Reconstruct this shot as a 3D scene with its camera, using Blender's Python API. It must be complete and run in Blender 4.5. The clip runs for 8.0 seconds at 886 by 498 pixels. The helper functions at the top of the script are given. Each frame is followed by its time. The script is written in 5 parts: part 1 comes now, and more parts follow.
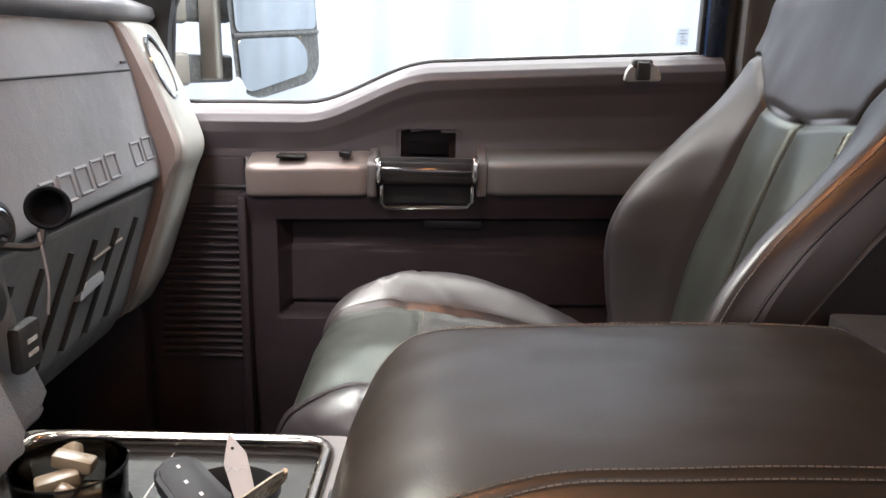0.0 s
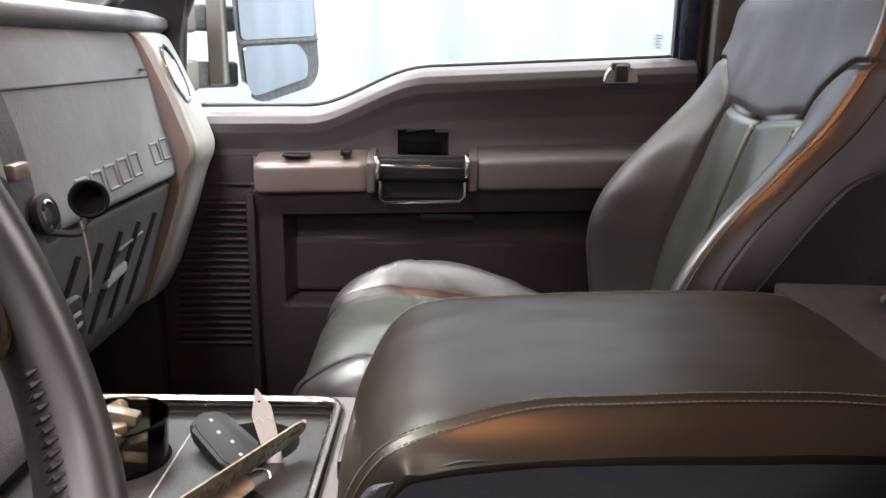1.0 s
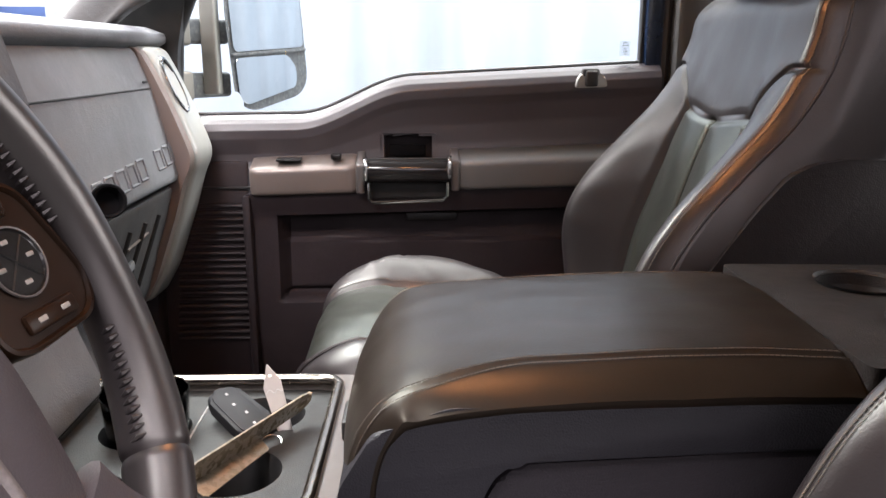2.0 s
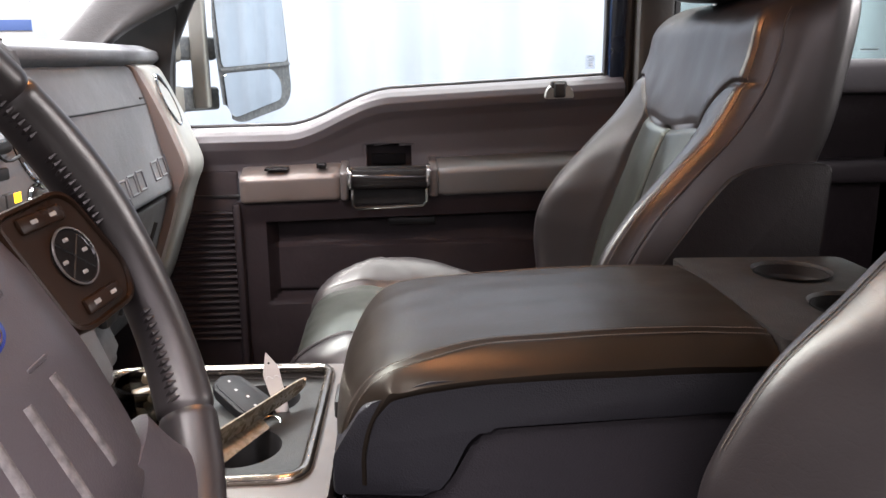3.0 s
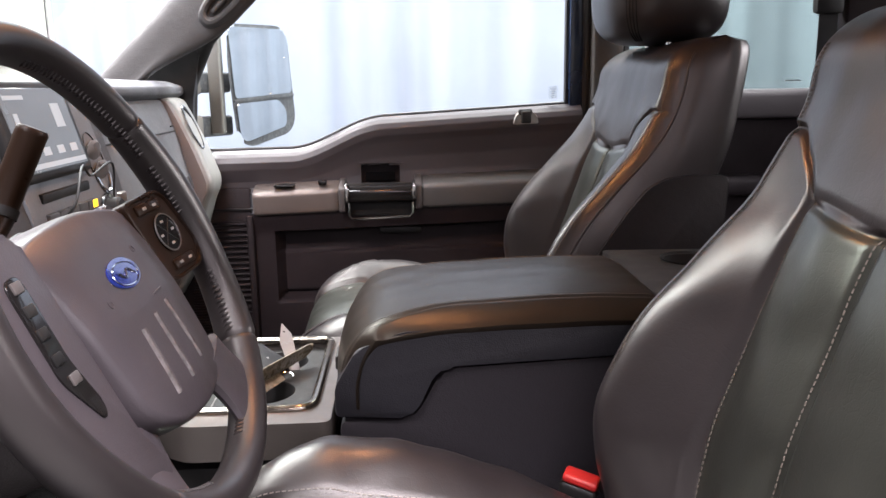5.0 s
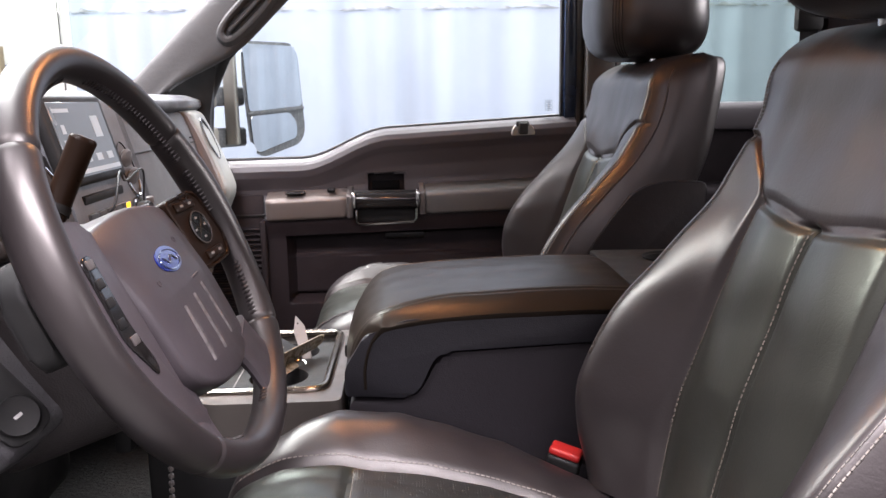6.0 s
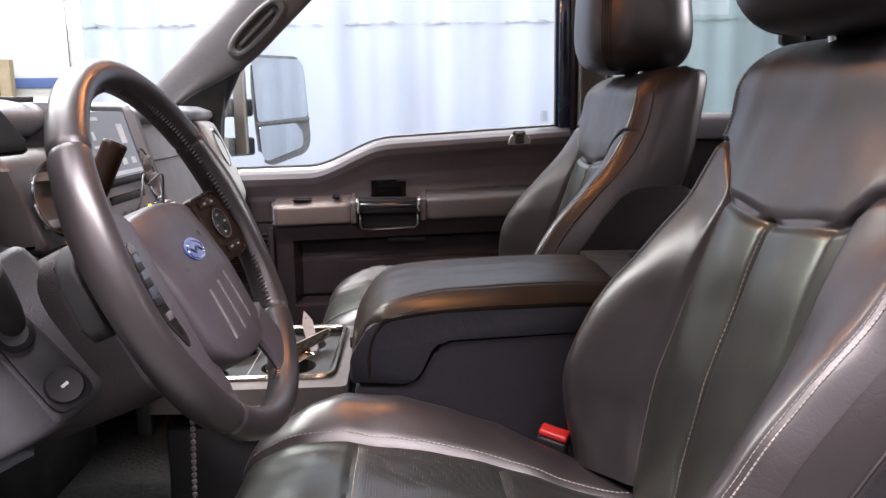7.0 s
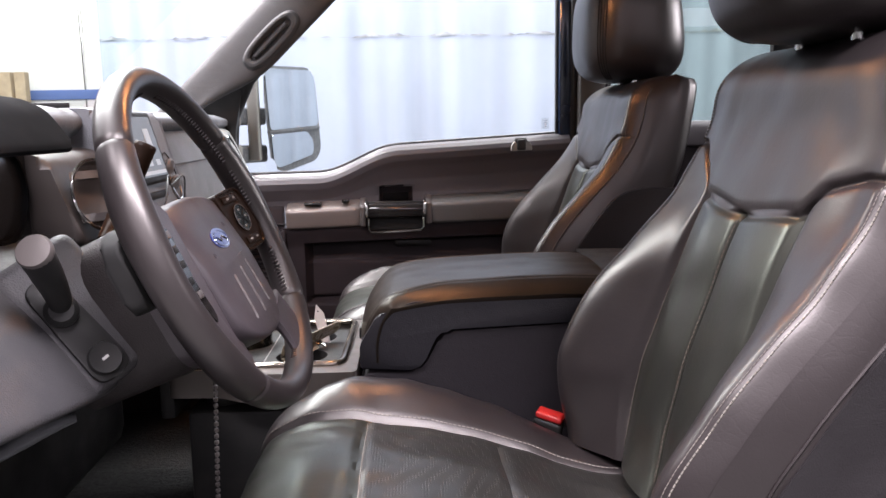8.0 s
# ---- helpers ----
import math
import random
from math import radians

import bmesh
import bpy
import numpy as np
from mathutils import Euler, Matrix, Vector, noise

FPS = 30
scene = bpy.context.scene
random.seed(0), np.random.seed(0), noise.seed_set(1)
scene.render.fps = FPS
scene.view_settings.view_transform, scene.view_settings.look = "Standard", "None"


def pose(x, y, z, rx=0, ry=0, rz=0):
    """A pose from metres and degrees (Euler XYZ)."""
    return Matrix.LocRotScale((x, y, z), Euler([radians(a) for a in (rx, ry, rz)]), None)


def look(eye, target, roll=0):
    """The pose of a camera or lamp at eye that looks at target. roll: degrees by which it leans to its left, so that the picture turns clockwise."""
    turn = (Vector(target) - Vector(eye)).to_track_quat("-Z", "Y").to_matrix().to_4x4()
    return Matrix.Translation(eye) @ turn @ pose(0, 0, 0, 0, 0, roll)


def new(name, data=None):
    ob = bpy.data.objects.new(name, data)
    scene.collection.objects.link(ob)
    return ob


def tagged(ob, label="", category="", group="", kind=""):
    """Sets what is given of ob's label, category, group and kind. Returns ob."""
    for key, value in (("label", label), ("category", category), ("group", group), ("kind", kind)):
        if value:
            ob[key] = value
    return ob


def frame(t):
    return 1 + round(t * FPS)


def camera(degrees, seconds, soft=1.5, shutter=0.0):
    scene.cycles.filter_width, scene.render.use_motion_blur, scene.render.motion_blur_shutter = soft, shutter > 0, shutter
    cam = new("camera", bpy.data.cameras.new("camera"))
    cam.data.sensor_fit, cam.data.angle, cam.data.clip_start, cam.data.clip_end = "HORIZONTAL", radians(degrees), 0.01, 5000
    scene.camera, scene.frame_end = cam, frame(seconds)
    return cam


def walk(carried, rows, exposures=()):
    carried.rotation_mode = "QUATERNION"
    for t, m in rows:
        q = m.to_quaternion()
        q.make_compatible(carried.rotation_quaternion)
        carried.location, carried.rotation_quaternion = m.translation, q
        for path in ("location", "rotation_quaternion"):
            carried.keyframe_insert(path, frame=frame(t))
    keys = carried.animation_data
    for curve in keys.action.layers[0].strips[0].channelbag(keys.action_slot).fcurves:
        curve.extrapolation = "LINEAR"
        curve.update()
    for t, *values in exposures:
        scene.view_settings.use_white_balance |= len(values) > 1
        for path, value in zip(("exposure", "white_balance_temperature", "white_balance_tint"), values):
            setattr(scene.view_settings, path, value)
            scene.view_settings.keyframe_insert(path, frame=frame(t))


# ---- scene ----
# A pickup cab seen from the driver's side.  x: to the rear, y: to the passenger's side, z: up.
cam = camera(58.0, 8.0)
PATH = [
    (0, (-0.014, -0.488, 0.846), (-0.009, 1.45, 0.354), 1.3),
    (0.5, (-0.014, -0.54, 0.854), (-0.005, 1.399, 0.366), 1.1),
    (1, (-0.015, -0.59, 0.85), (0.004, 1.35, 0.366), 0.8),
    (1.5, (-0.018, -0.642, 0.853), (0.016, 1.299, 0.373), 0.5),
    (2, (-0.019, -0.687, 0.858), (0.04, 1.255, 0.385), 0.0),
    (3.5, (-0.02, -0.843, 0.877), (0.097, 1.103, 0.431), -0.6),
    (4, (-0.015, -0.91, 0.88), (0.102, 1.039, 0.447), -0.7),
    (5.5, (-0.001, -1.109, 0.891), (0.108, 0.851, 0.506), -0.9),
    (6, (-0.001, -1.16, 0.89), (0.099, 0.803, 0.52), -0.9),
    (6.5, (-0.003, -1.207, 0.888), (0.092, 0.759, 0.535), -1.0),
    (7, (0.0, -1.252, 0.885), (0.095, 0.716, 0.546), -0.9),
    (7.5, (0.001, -1.297, 0.879), (0.088, 0.675, 0.554), -1.0),
    (8, (0.002, -1.34, 0.874), (0.079, 0.634, 0.564), -1.0),
]
EXPOSURES = [(0, 1.20, 6500, 11), (2.2, 1.12, 6500, 12), (4, 1.05, 6480, 13), (5.5, 0.84, 6450, 15), (6.5, 0.76, 6430, 17), (8, 0.73, 6420, 17)]
walk(cam, [(t, look(eye, target, roll)) for t, eye, target, roll in PATH], EXPOSURES)

# ---- light ----
world = bpy.data.worlds.new("world")
scene.world = world
world.use_nodes = True
world.node_tree.nodes["Background"].inputs["Color"].default_value = (0.55, 0.6, 0.65, 1)
world.node_tree.nodes["Background"].inputs["Strength"].default_value = 0.006


def area_lamp(name, eye, target, wide, deep, watts, colour):
    data = bpy.data.lights.new(name, "AREA")
    data.shape, data.size, data.size_y, data.energy, data.color = "RECTANGLE", wide, deep, watts, colour
    ob = new(name, data)
    ob.matrix_basis = look(eye, target)
    return ob


COOL = (1.0, 0.975, 0.99)
area_lamp("workshop_light_curtain", (0.3, 1.65, 3.1), (0.3, 1.35, 0), 5.0, 1.1, 190, (0.95, 0.975, 1.0))
# added fill through the passenger window for sill, armrest and cushions, no known fixture
area_lamp("window_fill_light", (0.2, 2.05, 3.0), (0.15, 0.6, 0.6), 3.4, 0.5, 190, (0.97, 1.0, 0.97))
area_lamp("workshop_light_front", (-2.4, 1.3, 3.1), (-1.9, 1.0, 0), 0.9, 3.6, 230, COOL)
area_lamp("workshop_light_driver", (0.1, -1.85, 3.15), (0.1, -0.8, 0), 3.6, 0.7, 340, (1.0, 0.945, 0.985))
# unseen weak fill from behind the camera, added to lift the dark leather
area_lamp("south_fill_light", (0.6, -4.6, 2.5), (0.2, 0.2, 0.6), 5.0, 1.6, 45, (1.0, 0.90, 0.98))
area_lamp("workshop_light_far", (-3.4, 5.0, 3.3), (-3.4, 5.9, 0.8), 2.4, 0.3, 38, (1.0, 0.98, 0.94))
# unseen fill behind the cab, added to brighten the rear-facing dash
area_lamp("rear_fill_light", (6.2, 0.2, 2.3), (-0.5, 0.2, 0.8), 3.4, 1.2, 200, COOL)
bulb = bpy.data.lights.new("dome_lamp", "POINT")
bulb.shadow_soft_size, bulb.energy, bulb.color = 0.028, 4.0, (1.0, 0.46, 0.17)
new("dome_lamp", bulb).location = (-0.03, -0.05, 1.338)

# ---- materials ----


def material(name, colour, rough=0.5, metal=0.0, vary=0.12, vary_size=6.0, grain=0.0, grain_size=400.0, rough_vary=0.1,
             coat=0.0, spec=0.5, scratch=0.0, dust=0.0, depth=0.001):
    """A plain surface with patches, a fine grain in relief, scuffs and dust, in object coordinates (metres)."""
    m = bpy.data.materials.new(name)
    m.use_nodes = True
    t = m.node_tree
    b = t.nodes["Principled BSDF"]
    co = t.nodes.new("ShaderNodeTexCoord").outputs["Object"]

    def noise_tex(size, detail=4.0):
        n = t.nodes.new("ShaderNodeTexNoise")
        n.inputs["Scale"].default_value, n.inputs["Detail"].default_value = size, detail
        t.links.new(co, n.inputs["Vector"])
        return n.outputs["Fac"]

    def ramp(fac, a, b2, lo=0.3, hi=0.7):
        r = t.nodes.new("ShaderNodeMapRange")
        r.inputs["From Min"].default_value, r.inputs["From Max"].default_value = lo, hi
        r.inputs["To Min"].default_value, r.inputs["To Max"].default_value = a, b2
        t.links.new(fac, r.inputs["Value"])
        return r.outputs["Result"]

    def mix(fac, a, c, kind="MIX"):
        n = t.nodes.new("ShaderNodeMix")
        n.data_type, n.blend_type = "RGBA", kind
        for socket, v in ((n.inputs[0], fac), (n.inputs[6], a), (n.inputs[7], c)):
            if hasattr(v, "links"):
                t.links.new(v, socket)
            elif isinstance(v, tuple):
                socket.default_value = (*v, 1)
            else:
                socket.default_value = v
        return n.outputs[2]

    dark = tuple(c * (1 - vary) for c in colour)
    light = tuple(min(1, c * (1 + vary)) for c in colour)
    col = mix(ramp(noise_tex(vary_size, 5), 0, 1), dark, light)
    if dust:
        d = noise_tex(vary_size * 2.3, 8)
        col = mix(ramp(d, 0, dust, 0.5, 0.75), col, (0.30, 0.28, 0.25))
    t.links.new(col, b.inputs["Base Color"])
    t.links.new(ramp(noise_tex(vary_size * 3, 6), max(0.02, rough - rough_vary), rough + rough_vary), b.inputs["Roughness"])
    b.inputs["Metallic"].default_value = metal
    b.inputs["Specular IOR Level"].default_value = spec
    b.inputs["Coat Weight"].default_value = coat
    b.inputs["Coat Roughness"].default_value = 0.15
    if grain:
        v = t.nodes.new("ShaderNodeTexVoronoi")
        v.inputs["Scale"].default_value = grain_size
        t.links.new(co, v.inputs["Vector"])
        g = t.nodes.new("ShaderNodeBump")
        g.inputs["Strength"].default_value, g.inputs["Distance"].default_value = grain, depth
        t.links.new(v.outputs["Distance"], g.inputs["Height"])
        g2 = t.nodes.new("ShaderNodeBump")
        g2.inputs["Strength"].default_value, g2.inputs["Distance"].default_value = grain * 0.6, depth * 4
        t.links.new(noise_tex(grain_size / 9, 3), g2.inputs["Height"])
        t.links.new(g.outputs["Normal"], g2.inputs["Normal"])
        t.links.new(g2.outputs["Normal"], b.inputs["Normal"])
    return m


def leather(name, colour, rough, perforated=False, grain=0.09, tint=(1.0, 0.96, 0.92), crackle=0.055):
    """Worn leather: pebble grain, long creases, rubbed patches; tiny holes where perforated."""
    m = material(name, colour, rough, vary=0.14, vary_size=9, grain=grain, grain_size=620, rough_vary=0.02, depth=0.0005)
    t = m.node_tree
    b = t.nodes["Principled BSDF"]
    last = b.inputs["Normal"].links[0].from_socket
    co = t.nodes.new("ShaderNodeTexCoord").outputs["Object"]
    fold = t.nodes.new("ShaderNodeTexNoise")
    fold.inputs["Scale"].default_value, fold.inputs["Detail"].default_value, fold.inputs["Distortion"].default_value = 24, 3, 0.6
    t.links.new(co, fold.inputs["Vector"])
    bump = t.nodes.new("ShaderNodeBump")
    bump.inputs["Strength"].default_value, bump.inputs["Distance"].default_value = 0.10, 0.0016
    t.links.new(fold.outputs["Fac"], bump.inputs["Height"])
    t.links.new(last, bump.inputs["Normal"])
    last = bump.outputs["Normal"]
    # fine crackle of creases, stretched by a slow noise
    warp = t.nodes.new("ShaderNodeVectorMath")
    warp.operation = "MULTIPLY_ADD"
    warp.inputs[1].default_value = (0.03, 0.03, 0.03)
    t.links.new(fold.outputs["Color"], warp.inputs[0])
    t.links.new(co, warp.inputs[2])
    crack = t.nodes.new("ShaderNodeTexVoronoi")
    crack.feature = "DISTANCE_TO_EDGE"
    crack.inputs["Scale"].default_value = 75
    t.links.new(warp.outputs["Vector"], crack.inputs["Vector"])
    line = t.nodes.new("ShaderNodeMapRange")
    line.inputs["From Max"].default_value = 0.10
    t.links.new(crack.outputs["Distance"], line.inputs["Value"])
    cb = t.nodes.new("ShaderNodeBump")
    cb.inputs["Strength"].default_value, cb.inputs["Distance"].default_value = crackle, 0.0007
    t.links.new(line.outputs["Result"], cb.inputs["Height"])
    t.links.new(last, cb.inputs["Normal"])
    last = cb.outputs["Normal"]
    if perforated:
        holes = t.nodes.new("ShaderNodeTexVoronoi")
        holes.inputs["Scale"].default_value, holes.inputs["Randomness"].default_value = 290, 0.0
        t.links.new(co, holes.inputs["Vector"])
        cut = t.nodes.new("ShaderNodeMapRange")
        cut.inputs["From Min"].default_value, cut.inputs["From Max"].default_value = 0.18, 0.3
        t.links.new(holes.outputs["Distance"], cut.inputs["Value"])
        hb = t.nodes.new("ShaderNodeBump")
        hb.inputs["Strength"].default_value, hb.inputs["Distance"].default_value = 0.5, 0.001
        t.links.new(cut.outputs["Result"], hb.inputs["Height"])
        t.links.new(last, hb.inputs["Normal"])
        last = hb.outputs["Normal"]
    t.links.new(last, b.inputs["Normal"])
    b.inputs["Specular IOR Level"].default_value = 0.66
    b.inputs["Specular Tint"].default_value = (*tint, 1)
    return m


def glass(name, colour, rough=0.0):
    m = bpy.data.materials.new(name)
    m.use_nodes = True
    t = m.node_tree
    t.nodes.remove(t.nodes["Principled BSDF"])
    clear = t.nodes.new("ShaderNodeBsdfTransparent")
    clear.inputs["Color"].default_value = (*colour, 1)
    gloss = t.nodes.new("ShaderNodeBsdfGlossy")
    gloss.inputs["Roughness"].default_value = rough
    fres = t.nodes.new("ShaderNodeFresnel")
    fres.inputs["IOR"].default_value = 1.45
    mixer = t.nodes.new("ShaderNodeMixShader")
    t.links.new(fres.outputs["Fac"], mixer.inputs[0])
    t.links.new(clear.outputs["BSDF"], mixer.inputs[1])
    t.links.new(gloss.outputs["BSDF"], mixer.inputs[2])
    t.links.new(mixer.outputs["Shader"], t.nodes["Material Output"].inputs["Surface"])
    return m


def glow(name, colour, strength):
    m = material(name, colour, 0.2)
    b = m.node_tree.nodes["Principled BSDF"]
    b.inputs["Emission Color"].default_value = (*colour, 1)
    b.inputs["Emission Strength"].default_value = strength
    return m


LEATHER = leather("black_leather", (0.0140, 0.0112, 0.0118), 0.37)
LEATHER_PERF = leather("insert_black_leather", (0.0120, 0.0122, 0.0105), 0.33, tint=(0.94, 1.0, 0.84))
LEATHER_HOLES = leather("perforated_black_leather", (0.0110, 0.0108, 0.0100), 0.34, True)
LEATHER_RIM = leather("wheel_leather", (0.018, 0.0150, 0.0155), 0.38, False, 0.03, crackle=0.0)
THREAD = material("pale_thread", (0.20, 0.18, 0.16), 0.8, vary=0.3, vary_size=60)
THREAD_DARK = material("dark_thread", (0.080, 0.066, 0.052), 0.8, vary=0.3, vary_size=60)
TRIM_DARK = material("dark_brown_grey_plastic", (0.0185, 0.0138, 0.0152), 0.55, spec=0.18, grain=0.3, grain_size=600, vary=0.12, dust=0.02)
TRIM_SILL = material("sill_plastic", (0.044, 0.038, 0.041), 0.36, grain=0.12, grain_size=600, vary=0.05, rough_vary=0.0)
ARM_PAD = material("glossy_armrest_pad", (0.078, 0.077, 0.075), 0.45, grain=0.06, grain_size=600, vary=0.05, rough_vary=0.0, spec=0.9)
DASH = material("grey_dash_plastic", (0.125, 0.130, 0.140), 0.58, spec=0.35, grain=0.35, grain_size=520, vary=0.08, dust=0.05)
DASH_DARK = material("dark_dash_plastic", (0.060, 0.060, 0.062), 0.62, spec=0.3, grain=0.35, grain_size=520, vary=0.1, dust=0.05)
PAD = material("airbag_cover_plastic", (0.047, 0.040, 0.0445), 0.42, grain=0.10, grain_size=700, vary=0.08)
SILVER = material("silver_painted_plastic", (0.160, 0.134, 0.120), 0.36, metal=0.35, vary=0.06, vary_size=12, rough_vary=0.06)
SILVER_END = material("satin_end_trim", (0.26, 0.262, 0.245), 0.38, metal=0.25, vary=0.06, vary_size=12, rough_vary=0.05)
SILVER_DARK = material("dark_silver_plastic", (0.105, 0.094, 0.090), 0.42, metal=0.25, vary=0.08)
BRONZE = material("bronze_grey_trim", (0.150, 0.118, 0.105), 0.42, metal=0.25, vary=0.06, vary_size=12)
CHROME_WORN = material("worn_chrome", (0.27, 0.235, 0.20), 0.20, metal=1.0, vary=0.1, vary_size=30, rough_vary=0.08)
CHROME = material("chrome", (0.66, 0.66, 0.66), 0.10, metal=1.0, vary=0.03, rough_vary=0.05)
BLACK = material("black_plastic", (0.012, 0.012, 0.012), 0.55, spec=0.3, vary=0.2, dust=0.04)
HOOD_BLACK = material("matt_black_hood", (0.0045, 0.0045, 0.0050), 0.95, spec=0.05, vary=0.15)
BLACK_GLOSS = material("gloss_black_plastic", (0.010, 0.009, 0.009), 0.16, vary=0.2, rough_vary=0.08)
RUBBER = material("black_rubber_seal", (0.014, 0.014, 0.015), 0.6, vary=0.2)
CARPET = material("black_carpet", (0.014, 0.013, 0.013), 0.95, vary=0.35, vary_size=40, grain=0.8, grain_size=900, depth=0.004, dust=0.05)
LINER = material("grey_headliner", (0.17, 0.15, 0.13), 0.9, vary=0.05, grain=0.3, grain_size=700)
PILLAR = material("grey_pillar_plastic", (0.042, 0.041, 0.040), 0.55, grain=0.3, grain_size=600, vary=0.07)
BODY_BLUE = material("dark_blue_car_paint", (0.008, 0.018, 0.045), 0.18, coat=0.8, vary=0.1)
MIRROR_BLACK = material("mirror_housing_plastic", (0.060, 0.068, 0.072), 0.5, grain=0.3, grain_size=500, vary=0.3, vary_size=60, dust=0.3)
MIRROR_GREY = material("mirror_arm_plastic", (0.15, 0.145, 0.125), 0.5, vary=0.1)
MIRROR = material("mirror_glass", (0.74, 0.79, 0.80), 0.05, metal=1.0, vary=0.03, vary_size=20, rough_vary=0.02)
GLASS = glass("clear_glass", (0.97, 0.985, 0.98))
SHIELD = glass("windshield_glass", (0.90, 0.97, 0.92))
for node in SHIELD.node_tree.nodes:
    if node.type == "FRESNEL":
        node.inputs["IOR"].default_value = 1.03
GREY_WALL = material("grey_block_wall", (0.20, 0.20, 0.195), 0.85, vary=0.1, vary_size=1.2, grain=0.2, grain_size=40)
GLASS_TINT = glass("tinted_glass", (0.66, 0.72, 0.68))
RED = material("red_plastic", (0.42, 0.022, 0.02), 0.4, vary=0.08)
AMBER = glow("amber_indicator", (1.0, 0.6, 0.02), 1.5)
WHITE = material("white_plastic", (0.50, 0.47, 0.44), 0.45, vary=0.06, vary_size=40)
MARK = material("grey_print", (0.5, 0.5, 0.49), 0.6)
PRINT = material("pale_print_film", (0.42, 0.44, 0.46), 0.6)
MARK_DIM = material("worn_white_print", (0.26, 0.25, 0.24), 0.6, vary=0.3, vary_size=200)
SHIELD_TRIM = material("side_shield_plastic", (0.0125, 0.0110, 0.0120), 0.55, spec=0.3, grain=0.25, grain_size=600, vary=0.12)
SHROUD = material("column_shroud_plastic", (0.0240, 0.0208, 0.0205), 0.5, spec=0.35, grain=0.3, grain_size=560, vary=0.12)
DASH_KNEE = material("grey_knee_plastic", (0.048, 0.047, 0.050), 0.55, spec=0.35, grain=0.35, grain_size=520, vary=0.1, dust=0.08)
TAN = material("tan_plastic", (0.12, 0.092, 0.058), 0.35, vary=0.15, vary_size=30)
KEY_GREY = material("key_fob_plastic", (0.012, 0.012, 0.013), 0.65, spec=0.15, vary=0.1)
CURTAIN = material("pale_blue_curtain", (0.180, 0.210, 0.250), 0.75, vary=0.05, vary_size=2.2, grain=0.03, grain_size=60, depth=0.01)
CURTAIN_SEAM = material("rubbed_curtain_seam", (0.150, 0.160, 0.165), 0.85, vary=0.55, vary_size=18)
CEILING_DARK = material("dark_workshop_ceiling", (0.10, 0.10, 0.105), 0.9, vary=0.15, vary_size=0.8)
WALL = material("white_workshop_wall", (0.80, 0.80, 0.77), 0.8, vary=0.04, vary_size=1.2, grain=0.2, grain_size=40)
WALL_BLUE = material("blue_wall_stripe", (0.10, 0.17, 0.42), 0.7, vary=0.1, vary_size=3)
CONCRETE = material("concrete_floor", (0.26, 0.26, 0.25), 0.7, vary=0.2, vary_size=1.5, grain=0.3, grain_size=80)
WOOD = material("pale_wood", (0.42, 0.33, 0.22), 0.7, vary=0.15, vary_size=12)
LOGO_BLUE = material("blue_enamel", (0.008, 0.018, 0.17), 0.15, coat=0.6, vary=0.08)
SCREEN = glow("lcd_screen", (0.09, 0.10, 0.105), 0.32)
SCREEN_LIT = glow("lcd_icons", (0.26, 0.28, 0.29), 0.4)
AMBER_BROWN = material("brown_black_plastic", (0.018, 0.009, 0.005), 0.36, spec=0.12, vary=0.2)

# ---- shape helpers ----


def finish(name, bm, mat, parent=None, smooth=38):
    me = bpy.data.meshes.new(name)
    bmesh.ops.recalc_face_normals(bm, faces=bm.faces)
    bm.to_mesh(me)
    bm.free()
    me.materials.append(mat)
    if smooth:
        for p in me.polygons:
            p.use_smooth = True
        me.set_sharp_from_angle(angle=radians(smooth))
    ob = new(name, me)
    if parent:
        ob.parent = parent
    return ob


def part(name, bm, mat, parent, label="", smooth=38):
    ob = finish(name, bm, mat, parent, smooth)
    if label:
        ob["label"] = label
    return ob


def thing(name, label, category, group="", kind="", at=(0, 0, 0)):
    ob = new(name)
    ob.location = at
    return tagged(ob, label, category, group, kind)


def box(bm, lo, hi, r=0.0, seg=2, m=None):
    """A box from corner to corner with rounded edges, added to bm."""
    sub = bmesh.new()
    bmesh.ops.create_cube(sub, size=1)
    for v in sub.verts:
        v.co = Vector([lo[i] + (v.co[i] + 0.5) * (hi[i] - lo[i]) for i in range(3)])
    if r:
        bmesh.ops.bevel(sub, geom=sub.edges[:], offset=min(r, 0.49 * min(hi[i] - lo[i] for i in range(3))), segments=seg, affect="EDGES", profile=0.5)
    if m:
        bmesh.ops.transform(sub, matrix=m, verts=sub.verts)
    me = bpy.data.meshes.new("tmp")
    sub.to_mesh(me)
    sub.free()
    bm.from_mesh(me)
    bpy.data.meshes.remove(me)
    return bm


def rbox(lo, hi, r=0.004, seg=2, m=None):
    return box(bmesh.new(), lo, hi, r, seg, m)


def loft(rings, closed=True, caps=True):
    """A skin through rings of equally many points."""
    bm = bmesh.new()
    vs = [[bm.verts.new(p) for p in ring] for ring in rings]
    n = len(rings[0])
    for a, b in zip(vs, vs[1:]):
        for i in range(n if closed else n - 1):
            j = (i + 1) % n
            bm.faces.new((a[i], a[j], b[j], b[i]))
    if caps and closed:
        bm.faces.new(vs[0][::-1])
        bm.faces.new(vs[-1])
    return bm


